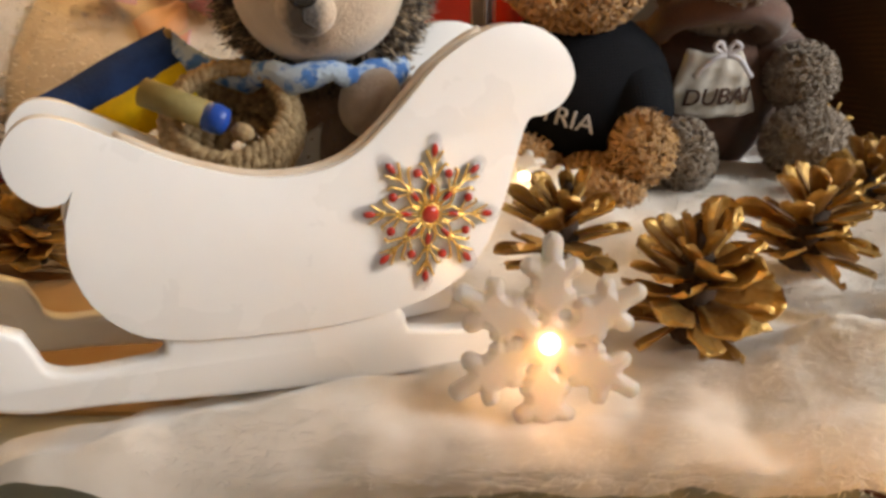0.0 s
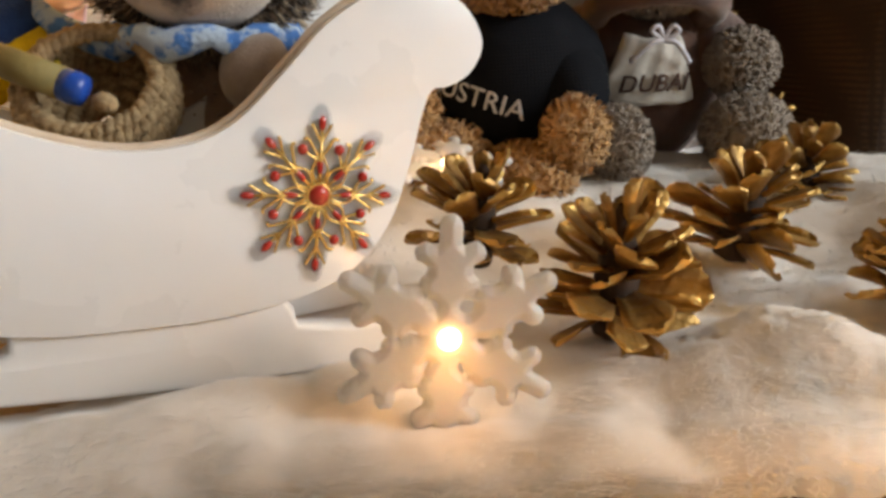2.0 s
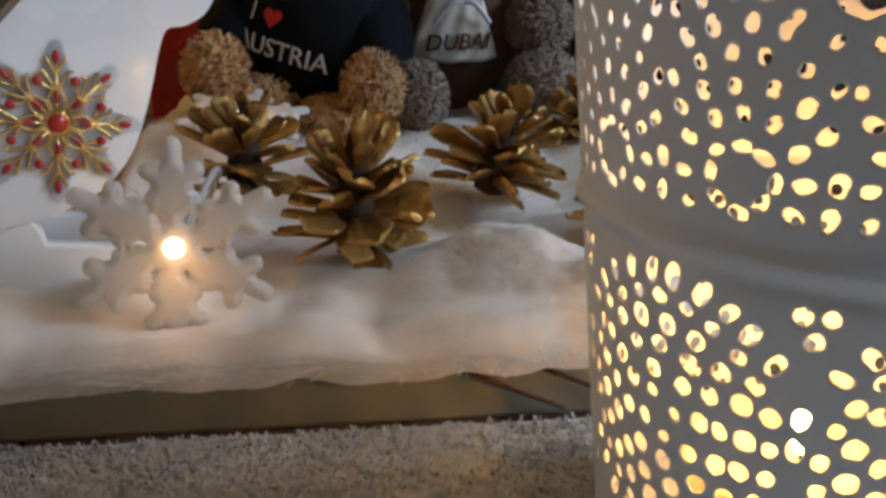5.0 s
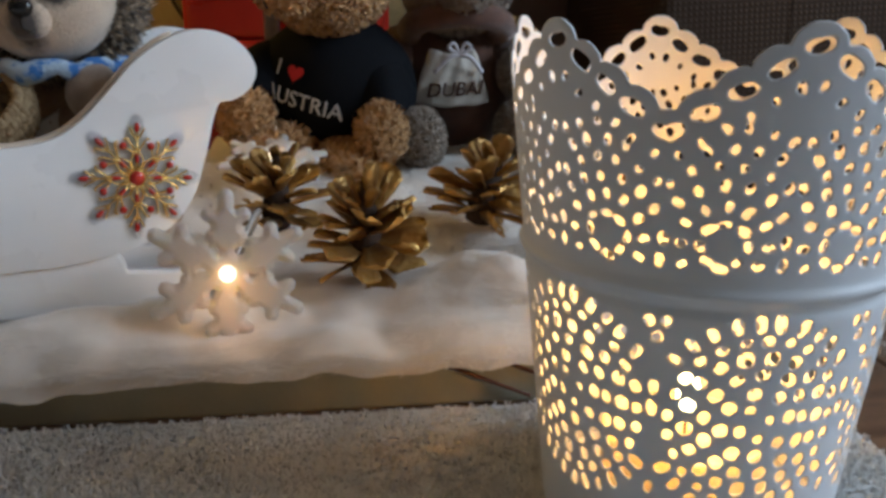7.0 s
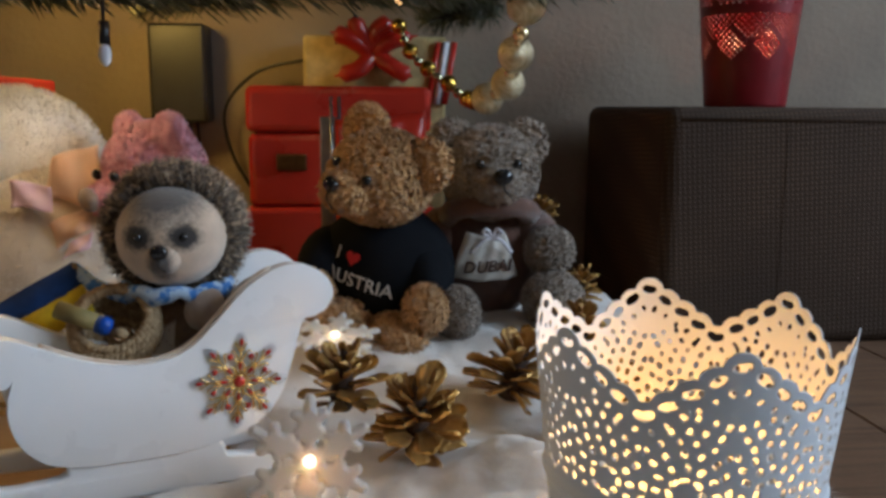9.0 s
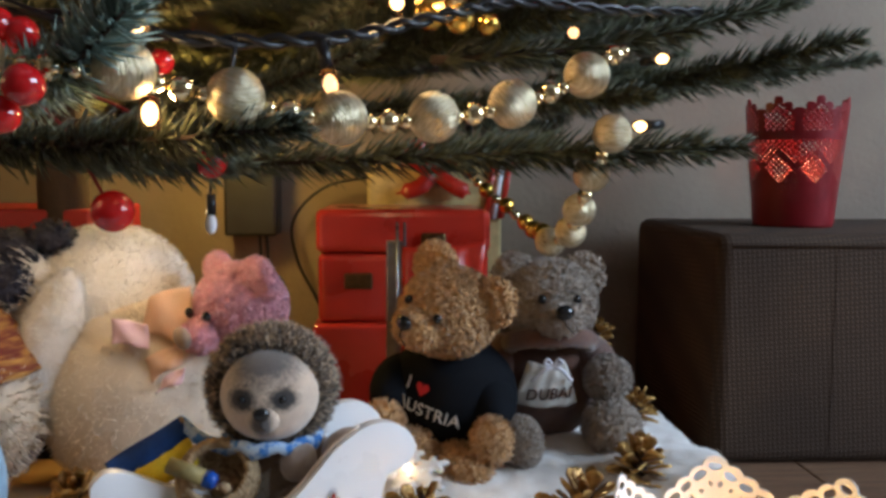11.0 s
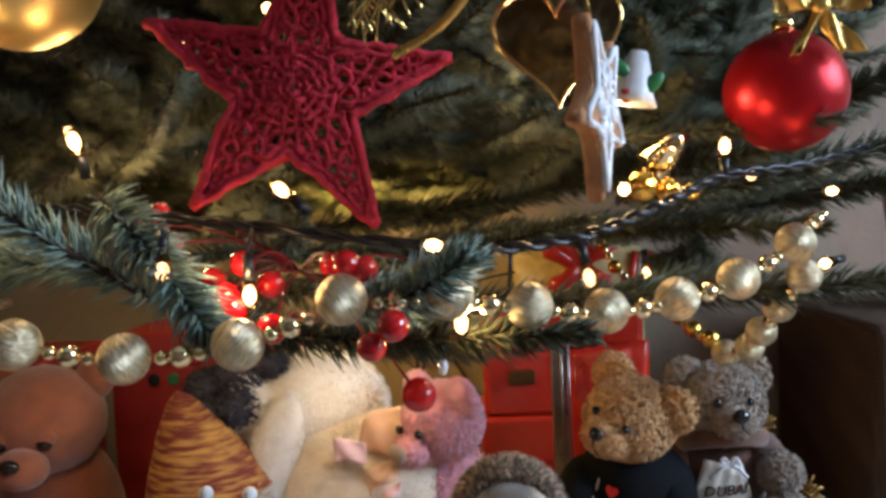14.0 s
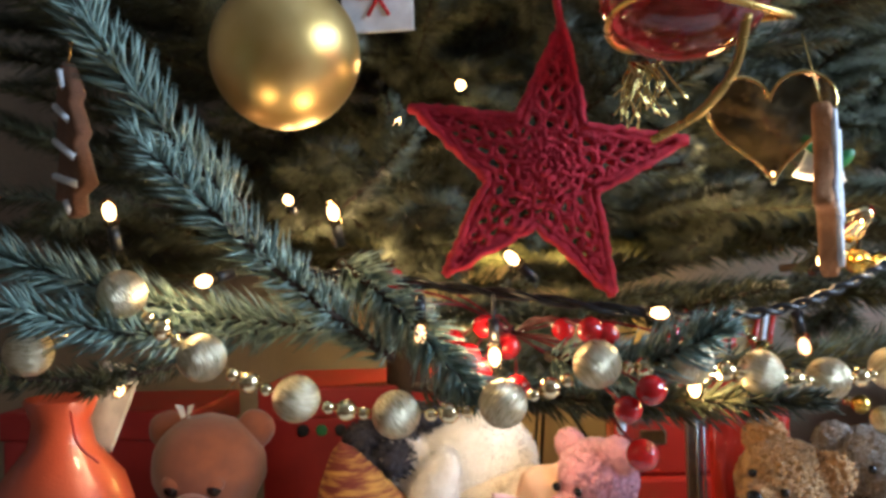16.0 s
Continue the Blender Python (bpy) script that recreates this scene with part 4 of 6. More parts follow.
def bear_face(parent, head, yaw, pitch, r, fur, nose_m, seed, eye=0.0042, muzzle_fur=None, nose_size=1.0, roll=0):
    """Ears, muzzle, eyes and nose on a head of radius r that looks along yaw and leans by roll."""
    f = pose(*head, 0, 0, yaw) @ pose(0, 0, 0, pitch, roll, 0)
    for w in (-1, 1):
        plush("ear", [f @ ell(w * r * 0.84, r * 0.10, r * 0.68, r * 0.46, r * 0.26, r * 0.46)], fur, parent, 520, 0.0058, 0.0014, 0.9, seed + w)
        balls("eye", [f @ ell(w * r * 0.40, -r * 1.03, r * 0.14, eye, eye * 0.8, eye)], M["black"], parent, seg=12, ring=8)
    plush("muzzle", [f @ ell(0, -r * 0.95, -r * 0.30, r * 0.50, r * 0.48, r * 0.40)], muzzle_fur or fur, parent, 480, 0.0050, 0.0013, 0.9, seed + 3)
    balls("nose", [f @ ell(0, -r * 1.50, -r * 0.14, 0.0074 * nose_size, 0.0046 * nose_size, 0.0062 * nose_size)], nose_m, parent, seg=14, ring=10)
    tube("mouth", [f @ Vector((0, -r * 1.51, -r * 0.2)), f @ Vector((0.001, -r * 1.50, -r * 0.42)), f @ Vector((0.008, -r * 1.42, -r * 0.58))], 0.0009, M["black"], parent, sides=5)


bearA = here("teddy_bear", 0.08, 0.53, 0.05, "fawn curly teddy bear in a black printed shirt", "teddy bear", "sitting bears")
hA = (0.080, 0.522, 0.179)
plush("head", [ell(*hA, 0.041, 0.041, 0.037)], M["fawn"], bearA, 3400, 0.0068, 0.0016, 1.0, 11)
bear_face(bearA, hA, -40, -4, 0.041, M["fawn"], M["black"], 20, roll=24)
bA, rA = (0.084, 0.545, 0.098), (0.060, 0.049, 0.060)
bm = bmesh.new()
ball(bm, ell(*bA, *rA, 0, 0, -14), 32, 24)
ball(bm, ell(0.116, 0.518, 0.100, 0.021, 0.040, 0.024, 35, 0, 5), 20, 14)
ball(bm, ell(0.034, 0.540, 0.108, 0.022, 0.038, 0.024, 30, 0, -20), 20, 14)
for v in bm.verts:
    v.co += 0.004 * Vector((noise.noise(v.co * 30), noise.noise(v.co * 30 + Vector((5, 0, 0))), noise.noise(v.co * 30 + Vector((0, 5, 0)))))
shirt = part("shirt", bm, M["navy"], bearA, "black jersey shirt")
wrapped("lettering", "I", 0.015, -0.021, 0.021, -13, bA, (rA[0] + 0.002, rA[1] + 0.003, rA[2] + 0.002), -26, M["lettering"], shirt)
wrapped("heart_print", "", 0.013, -0.006, 0.0175, -13, bA, (rA[0] + 0.002, rA[1] + 0.004, rA[2] + 0.002), -26, M["heart"], shirt, heart=True)
wrapped("lettering", "AUSTRIA", 0.0155, -0.002, -0.002, -15, bA, (rA[0] + 0.002, rA[1] + 0.004, rA[2] + 0.002), -26, M["lettering"], shirt)
plush("paw", [ell(0.113, 0.474, 0.078, 0.0145, 0.0145, 0.0170)], M["fawn"], bearA, 900, 0.007, 0.001, 0.9, 31)
plush("paw", [ell(0.022, 0.500, 0.085, 0.016, 0.016, 0.018)], M["fawn"], bearA, 700, 0.007, 0.001, 0.9, 32)
plush("leg", [ell(0.090, 0.492, 0.054, 0.022, 0.036, 0.014, 0, 0, 10)], M["fawn"], bearA, 1600, 0.007, 0.001, 0.9, 33)
plush("leg", [ell(0.045, 0.500, 0.060, 0.022, 0.040, 0.019, 0, 0, -20)], M["fawn"], bearA, 1200, 0.007, 0.001, 0.9, 34)

bearB = here("teddy_bear", 0.175, 0.60, 0.05, "taupe curly teddy bear in a brown hooded jacket", "teddy bear", "sitting bears")
hB = (0.176, 0.562, 0.180)
plush("head", [ell(*hB, 0.040, 0.040, 0.039)], M["taupe"], bearB, 3400, 0.0062, 0.0015, 1.0, 41)
bear_face(bearB, hB, 2, -6, 0.039, M["taupe"], M["black"], 50, nose_size=1.1)
bB, rB = (0.176, 0.597, 0.098), (0.056, 0.048, 0.058)
bm = bmesh.new()
ball(bm, ell(*bB, *rB), 32, 24)
ball(bm, ell(0.222, 0.576, 0.118, 0.022, 0.042, 0.024, 20, 0, 15), 20, 14)
ball(bm, ell(0.130, 0.580, 0.118, 0.020, 0.040, 0.024, 20, 0, -15), 20, 14)
for v in bm.verts:
    v.co += 0.004 * Vector((noise.noise(v.co * 30), noise.noise(v.co * 30 + Vector((5, 0, 0))), noise.noise(v.co * 30 + Vector((0, 5, 0)))))
jacket = part("jacket", bm, M["brownfelt"], bearB, "brown felt hooded jacket")
verts, faces = [], []
for j in range(15):
    for i in range(21):
        q, p = j / 14, i / 10 - 1
        lx, lz = p * (0.0165 + 0.0125 * q ** 0.8) + 0.0005 * math.sin(q * 9), 0.021 - 0.040 * q + 0.003 * p * p + 0.0005 * math.sin(p * 7)
        k = max(0.05, 1 - (lx / 0.050) ** 2 - (lz / 0.050) ** 2)
        verts.append(Vector((0.170 + lx, 0.574 - 0.0355 * math.sqrt(k) - 0.0015 * q + 0.0008 * math.sin(p * 11 + q * 5), 0.106 + lz)))
for j in range(14):
    for i in range(20):
        o = j * 21 + i
        faces.append((o, o + 21, o + 22, o + 1))
bib = raw("bib", verts, faces, M["whitefleece"], jacket, "off-white fleece panel")
bib.modifiers.new("thick", "SOLIDIFY").thickness = 0.0025
wrapped("lettering", "DUBAI", 0.0145, 0.001, -0.006, 3, (0.170, 0.574, 0.106), (0.050, 0.0375, 0.050), 0, M["stitch"], jacket, bold=0.0002, italic=0.25)
tube("hood", [Vector((0.176 + 0.036 * math.cos(q / 4.14), 0.562 + 0.034 * math.sin(q / 4.14), 0.143 - 0.012 * math.cos(q / 4.14 + 1.57) * -1)) for q in range(26)], 0.0095, M["brownfelt"], jacket, sides=10, closed=True)
for w in (-1, 1):
    tube("ribbon", smoothline([(0.174, 0.532, 0.126), (0.174 + w * 0.008, 0.531, 0.124), (0.174 + w * 0.018, 0.536, 0.113)], 5), 0.0017, M["string"], jacket, "white ribbon tie")
    tube("ribbon", smoothline([(0.174, 0.532, 0.126), (0.174 + w * 0.008, 0.530, 0.131), (0.174 + w * 0.004, 0.530, 0.134), (0.174, 0.532, 0.126)], 5), 0.0014, M["string"], jacket, "white ribbon tie")
plush("paw", [ell(0.228, 0.548, 0.112, 0.019, 0.018, 0.019)], M["taupe"], bearB, 1400, 0.006, 0.001, 0.9, 61)
plush("leg", [ell(0.141, 0.496, 0.070, 0.0150, 0.024, 0.0190, 0, 0, 5)], M["taupe"], bearB, 1500, 0.006, 0.001, 0.9, 62)
plush("leg", [ell(0.228, 0.530, 0.072, 0.024, 0.036, 0.022, 0, 0, -12)], M["taupe"], bearB, 1500, 0.006, 0.001, 0.9, 63)

# ---- the hedgehog in the sleigh ----
hog = here("plush_hedgehog", -0.05, 0.33, 0.065, "plush hedgehog in a blue checked scarf sitting in the sleigh", "plush toy")
hc = Vector((-0.045, 0.322, 0.163))
plush("face", [ell(*(hc + Vector((0.001, -0.010, 0.0))), 0.0305, 0.0270, 0.0285)], M["hogprint"], hog, 0, 0.0024, 0.0005, 0.7, 70, "cream short-pile face with airbrushed grey eye patches", seg=40, ring=28)
plush("hood_fur", [ell(*(hc + Vector((0, 0.006, 0.001))), 0.0335, 0.0260, 0.0325)], M["hogfur"], hog, 11000, 0.0115, 0.00045, 0.35, 71, "banded brown spiky pile", lean=Vector((0, 0.30, 0.15)),
      skip=lambda p: p.y < hc.y - 0.002 and ((p.x - hc.x) / 0.0315) ** 2 + ((p.z - hc.z) / 0.0300) ** 2 < 0.74)
for w in (-1, 1):
    balls("eye", [ell(hc.x + w * 0.0120, hc.y - 0.0345, hc.z + 0.003, 0.0025, 0.002, 0.0025)], M["black"], hog, seg=12, ring=8)
balls("muzzle", [ell(hc.x, hc.y - 0.0325, hc.z - 0.0085, 0.0105, 0.0075, 0.0095)], M["hogprint"], hog, seg=28, ring=20)
balls("nose", [ell(hc.x, hc.y - 0.0395, hc.z - 0.0045, 0.0050, 0.0034, 0.0042)], M["black"], hog)
tube("mouth", [(hc.x, hc.y - 0.0400, hc.z - 0.008), (hc.x, hc.y - 0.0395, hc.z - 0.0125), (hc.x + 0.003, hc.y - 0.038, hc.z - 0.0145)], 0.0006, M["greyface"], hog)
tube("scarf", [Vector((hc.x + 0.028 * math.cos(q / 3.82), hc.y - 0.001 + 0.023 * math.sin(q / 3.82), hc.z - 0.031 + 0.002 * math.sin(q * 2.1))) for q in range(24)], [0.0046 + 0.0010 * math.sin(q * 1.9) for q in range(24)], M["scarf"], hog, "blue and white checked scarf", closed=True)
tube("scarf_end", smoothline([(hc.x - 0.024, hc.y - 0.014, hc.z - 0.034), (hc.x - 0.044, hc.y - 0.008, hc.z - 0.028), (hc.x - 0.058, hc.y, hc.z - 0.020)], 5), 0.0045, M["scarf"], hog, "blue and white checked scarf")
plush("body", [ell(hc.x + 0.010, hc.y + 0.012, 0.100, 0.032, 0.018, 0.042)], M["hogbody"], hog, 1200, 0.004, 0.0005, 0.3, 73)
plush("arm", [ell(-0.026, 0.304, 0.1225, 0.0110, 0.011, 0.0130, 0, 25, 0)], M["hogarm"], hog, 0, 0.003, 0.0005, 0.3, 74)
plush("arm", [ell(hc.x + 0.047, hc.y - 0.006, 0.128, 0.016, 0.012, 0.011, 0, -25, 0)], M["hogarm"], hog, 0, 0.003, 0.0005, 0.3, 75)
plush("leg", [ell(hc.x + 0.018, hc.y - 0.014, 0.092, 0.016, 0.014, 0.013)], M["hogbody"], hog, 400, 0.003, 0.0005, 0.3, 76)

# ---- more in the sleigh ----
basket = here("basket", -0.078, 0.302, 0.085, "small crocheted jute basket lying in the sleigh", "basket")
B = pose(-0.0735, 0.2925, 0.1195, 47, -4, 8) @ Matrix.Scale(0.84, 4)
for r, z in ((0.0225, 0.0010), (0.0258, -0.0015), (0.0270, -0.0062), (0.0272, -0.0110), (0.0262, -0.0158), (0.0235, -0.0200), (0.0190, -0.0225), (0.0130, -0.0232), (0.0065, -0.0234)):
    n, turns = max(40, round(r * 5200)), max(8, round(r * 950))
    coil = []
    for ph in (0, math.pi):
        line = []
        for k in range(n):
            q = 2 * math.pi * k / n
            rr, zz = r + 0.0016 * math.cos(q * turns + ph), z + 0.0014 * math.sin(q * turns + ph)
            line.append(B @ Vector((rr * math.cos(q), rr * math.sin(q), zz)))
        coil.append(tube_data(line, [0.0018 * (1 + 0.16 * math.sin(k * 1.7)) for k in range(n)], 7, True))
    raw("coil", *merge(coil), M["jute"], basket)
roll = here("paper_roll", -0.09, 0.289, 0.10, "olive paper roll with a blue foil end in the basket", "candle")
tube("roll", [(-0.1005, 0.287, 0.1275), (-0.0790, 0.284, 0.1200)], 0.0050, M["olive"], roll, sides=16)
tube("tip", [(-0.0788, 0.284, 0.1199), (-0.0755, 0.2835, 0.1188), (-0.0728, 0.283, 0.1178), (-0.0718, 0.283, 0.1174)], [0.0050, 0.0052, 0.0046, 0.0025], M["bluewax"], roll, "blue foil end", sides=16)
balls("shell_bead", [ell(-0.067, 0.283, 0.1145, 0.004, 0.003, 0.0032, 0, 20, 0)], M["jute"], basket)
flag = here("flag", -0.12, 0.31, 0.09, "blue and yellow felt flag on a stick", "flag")


def flag_strip(name, z0, z1, material):
    verts, faces = [], []
    n = 18
    a, b = Vector((-0.1425, 0.300, 0.1240)), Vector((-0.1015, 0.3170, 0.1475))
    down = Vector((0.0130, -0.010, -0.0225))
    for i in range(n + 1):
        t = i / n
        for q in (z0, (z0 + z1) / 2, z1):
            fray = 0.05 * noise.noise(Vector((i * 0.9, q * 3, 2))) if q == z1 else 0
            verts.append(a + (b - a) * t + down * (q + fray) + Vector((0, 0.0022 * math.sin(t * 7 + q * 2), 0)))
    for i in range(n):
        for k in range(2):
            o = i * 3 + k
            faces.append((o, o + 3, o + 4, o + 1))
    ob = raw(name, verts, faces, material, flag)
    mod = ob.modifiers.new("thick", "SOLIDIFY")
    mod.thickness = 0.0012
    return ob


flag_strip("blue_stripe", 0.0, 0.52, M["blueflag"])
flag_strip("yellow_stripe", 0.525, 1.15, M["yellowflag"])
tube("stick", [(-0.1005, 0.3175, 0.147), (-0.0975, 0.315, 0.125), (-0.094, 0.312, 0.085)], 0.0016, M["jute"], flag)

# ---- plush friends behind ----
pinkb = here("teddy_bear", -0.10, 0.53, 0.05, "pink plush teddy bear with a sheer peach bow", "teddy bear", "sitting bears")
hP = (-0.098, 0.512, 0.186)
plush("head", [ell(*hP, 0.038, 0.038, 0.037)], M["pink"], pinkb, 4600, 0.0042, 0.0010, 0.8, 81)
fP = pose(*hP, 0, 0, -48) @ pose(0, 0, 0, 12, 0, 0)
for w in (-1, 1):
    plush("ear", [fP @ ell(w * 0.031, 0.004, 0.026, 0.019, 0.010, 0.019)], M["pink"], pinkb, 700, 0.0032, 0.0008, 0.8, 82 + w)
    balls("eye", [fP @ ell(w * 0.0140, -0.0405, 0.006, 0.0045, 0.0035, 0.0045)], M["black"], pinkb, seg=12, ring=8)
plush("muzzle", [fP @ ell(0, -0.040, -0.012, 0.017, 0.017, 0.014)], M["pink"], pinkb, 500, 0.004, 0.0008, 0.8, 85)
balls("nose", [fP @ ell(0, -0.058, -0.008, 0.0105, 0.006, 0.0095)], M["hogbody"], pinkb, "brown stitched nose")
plush("body", [ell(-0.095, 0.54, 0.105, 0.045, 0.040, 0.055)], M["pink"], pinkb, 1500, 0.005, 0.0009, 0.8, 86)


def cloth(name, corners, material, parent, label="", n=10, wave=0.003, thick=0.0008):
    """A soft sheet between four corners."""
    c = [Vector(p) for p in corners]
    verts, faces = [], []
    for j in range(n + 1):
        for i in range(n + 1):
            s, t = i / n, j / n
            p = c[0] * (1 - s) * (1 - t) + c[1] * s * (1 - t) + c[2] * s * t + c[3] * (1 - s) * t
            verts.append(p + Vector((0, wave * math.sin(s * 7 + t * 4), wave * 0.6 * math.sin(s * 5 - t * 6))))
    for j in range(n):
        for i in range(n):
            o = j * (n + 1) + i
            faces.append((o, o + 1, o + n + 2, o + n + 1))
    ob = raw(name, verts, faces, material, parent, label)
    mod = ob.modifiers.new("thick", "SOLIDIFY")
    mod.thickness = thick
    return ob


bowp = here("ribbon_bow", -0.15, 0.475, 0.14, "sheer peach organza bow with pink satin ends", "bow")
cloth("loop", [(-0.180, 0.494, 0.166), (-0.136, 0.490, 0.158), (-0.136, 0.498, 0.208), (-0.170, 0.498, 0.196)], M["peach"], bowp)
cloth("satin_end", [(-0.198, 0.484, 0.160), (-0.168, 0.482, 0.157), (-0.169, 0.486, 0.176), (-0.199, 0.488, 0.180)], M["pinkribbon"], bowp, "pale pink satin ribbon end", wave=0.0015)
cloth("loop", [(-0.166, 0.480, 0.128), (-0.140, 0.478, 0.146), (-0.142, 0.484, 0.162), (-0.172, 0.486, 0.146)], M["peach"], bowp)
cloth("satin_end", [(-0.160, 0.472, 0.122), (-0.138, 0.468, 0.132), (-0.136, 0.472, 0.144), (-0.154, 0.476, 0.134)], M["pinkribbon"], bowp, "pale pink satin ribbon end", wave=0.0015)

whitep = here("plush_lamb", -0.22, 0.57, 0.045, "large white fluffy plush animal with slate wool locks", "plush toy")
plush("back", [ell(-0.228, 0.575, 0.188, 0.072, 0.055, 0.062), ell(-0.275, 0.560, 0.175, 0.038, 0.040, 0.040)], M["whiteplush"], whitep, 9000, 0.0055, 0.0004, 0.5, 91, seg=40, ring=28)
plush("fringe", [ell(-0.282, 0.545, 0.196, 0.030, 0.026, 0.030)], M["whiteplush"], whitep, 420, 0.022, 0.0005, 0.25, 96, "long white hair fringe", lean=Vector((-0.8, -0.3, 0.2)))
plush("belly", [ell(-0.180, 0.548, 0.100, 0.105, 0.066, 0.092)], M["creamplush"], whitep, 7000, 0.0045, 0.0004, 0.5, 92, "cream fleece belly", seg=40, ring=28)
plush("leg", [ell(-0.268, 0.518, 0.135, 0.027, 0.020, 0.085, 0, 18, 0)], M["whiteplush"], whitep, 3000, 0.0045, 0.0004, 0.5, 93)
plush("leg", [ell(-0.208, 0.512, 0.122, 0.020, 0.017, 0.075, 0, 30, 0)], M["creamplush"], whitep, 1800, 0.0045, 0.0004, 0.5, 94)
plush("wool", [ell(-0.300, 0.545, 0.228, 0.026, 0.024, 0.020), ell(-0.328, 0.540, 0.218, 0.022, 0.022, 0.020), ell(-0.296, 0.522, 0.205, 0.018, 0.018, 0.018), ell(-0.322, 0.520, 0.194, 0.018, 0.016, 0.020), ell(-0.268, 0.548, 0.242, 0.018, 0.018, 0.012)], M["greyyarn"], whitep, 1600, 0.0065, 0.0013, 1.2, 95, "dark slate wool locks")

gnome = here("gnome", -0.335, 0.51, 0.04, "felt gnome in a striped orange and maroon knitted hat", "gnome")
lathe("hat", [(0.0, 0.108), (0.010, 0.100), (0.026, 0.074), (0.042, 0.040), (0.056, 0.006), (0.058, 0.0), (0.053, -0.002), (0.0, 0.002)], M["knit"], gnome, "striped ribbed knitted hat", seg=40, m=pose(-0.322, 0.505, 0.122, 0, -14, 0) @ Matrix.Diagonal((1.12, 1.12, 1.0, 1)))
plush("beard", [ell(-0.312, 0.490, 0.100, 0.050, 0.040, 0.055)], M["beard"], gnome, 1200, 0.012, 0.0008, 0.4, 101)
balls("trunk", [ell(-0.318, 0.510, 0.085, 0.055, 0.045, 0.050)], M["brownfelt"], gnome)


def doll(x, y, z, roll, label):
    """A small porcelain figure with a pompom hat, kept as one plain shape."""
    bm = bmesh.new()
    w = pose(x, y, z, 0, roll, 0)
    counts = []
    for m, k in ((ell(0, 0, -0.022, 0.014, 0.012, 0.014), 0), (ell(0, 0.003, -0.063, 0.021, 0.018, 0.040), 1), (ell(0, 0.000, -0.012, 0.0178, 0.0168, 0.0058), 2), (ell(0, 0.001, 0.0135, 0.0046, 0.0046, 0.0046), 2)):
        b0 = len(bm.faces)
        ball(bm, w @ m, 18, 12)
        bm.faces.ensure_lookup_table()
        for f in bm.faces[b0:]:
            f.material_index = k
    b0 = len(bm.faces)
    bmesh.ops.create_cone(bm, segments=20, radius1=0.0150, radius2=0.003, depth=0.022, cap_ends=True, matrix=w @ pose(0, 0.001, 0.001))
    bm.faces.ensure_lookup_table()
    for f in bm.faces[b0:]:
        f.material_index = 1
    ob = part("doll", bm, [M["skin"], M["dollhat"], M["icing"]])
    return tagged(ob, label, "doll", "winter dolls")


doll(-0.245, 0.262, 0.194, 4, "small porcelain doll in a pale blue pompom hat")
doll(-0.213, 0.260, 0.193, -7, "small porcelain doll in a white-trimmed blue pompom hat")
butterfly = here("butterfly_clip", -0.508, 0.515, 0.252, "tiny white and gold butterfly clip above the plush dog", "ornament")
for w in (-1, 1):
    cloth("wing", [(-0.508, 0.515, 0.252), (-0.508 + w * 0.004, 0.513, 0.251), (-0.508 + w * 0.010, 0.511, 0.266), (-0.508 + w * 0.002, 0.514, 0.263)], M["icing"], butterfly, n=4, wave=0.0006)
tube("wire", smoothline([(-0.508, 0.514, 0.252), (-0.490, 0.505, 0.262), (-0.468, 0.500, 0.270), (-0.440, 0.490, 0.300)], 6), 0.0006, M["tinsel"], butterfly, "thin gold wire", sides=5)
stump = here("log_slice", -0.23, 0.265, 0.02, "short round wooden block under the dolls", "wooden block")
lathe("block", [(0.0, 0.0), (0.040, 0.0), (0.042, 0.004), (0.042, 0.070), (0.040, 0.073), (0.0, 0.073)], M["ginger"], stump, seg=32, m=pose(-0.23, 0.265, 0.018))

dog = here("plush_dog", -0.50, 0.55, -0.004, "reddish brown plush dog sitting beside red gifts", "plush toy")
balls("head", [ell(-0.497, 0.545, 0.195, 0.060, 0.052, 0.055)], M["orangedog"], dog, seg=32, ring=24, wobble=0.004)
for w in (-1, 1):
    balls("ear", [ell(-0.497 + w * 0.048, 0.555, 0.232, 0.021, 0.012, 0.020, 0, w * 25, 0)], M["orangedog"], dog, wobble=0.003)
    balls("eye", [ell(-0.497 + w * 0.022, 0.499, 0.184, 0.008, 0.005, 0.009)], M["black"], dog)
    balls("eyelid", [ell(-0.497 + w * 0.022, 0.500, 0.188, 0.011, 0.006, 0.009)], M["orangedog"], dog)
balls("muzzle", [ell(-0.497, 0.495, 0.160, 0.026, 0.022, 0.020)], M["orangedog"], dog)
balls("nose", [ell(-0.497, 0.474, 0.168, 0.010, 0.006, 0.007)], M["black"], dog)
balls("body", [ell(-0.50, 0.57, 0.085, 0.065, 0.060, 0.090)], M["orangedog"], dog, wobble=0.004)


def gift(x0, x1, y0, y1, z0, z1, label, dots=()):
    g = here("gift_box", (x0 + x1) / 2, (y0 + y1) / 2, z0, label, "gift box")
    box("carton", x0, x1, y0, y1, z0, z1 - 0.035, M["redgift"], g, bevel=0.003)
    box("lid", x0 - 0.003, x1 + 0.003, y0 - 0.003, y1 + 0.003, z1 - 0.0348, z1, M["redgift"], g, bevel=0.003)
    for x, z, m in dots:
        balls("dot", [ell(x, y0 - 0.004, z, 0.007, 0.001, 0.007)], m, g, seg=12, ring=6)
    return g


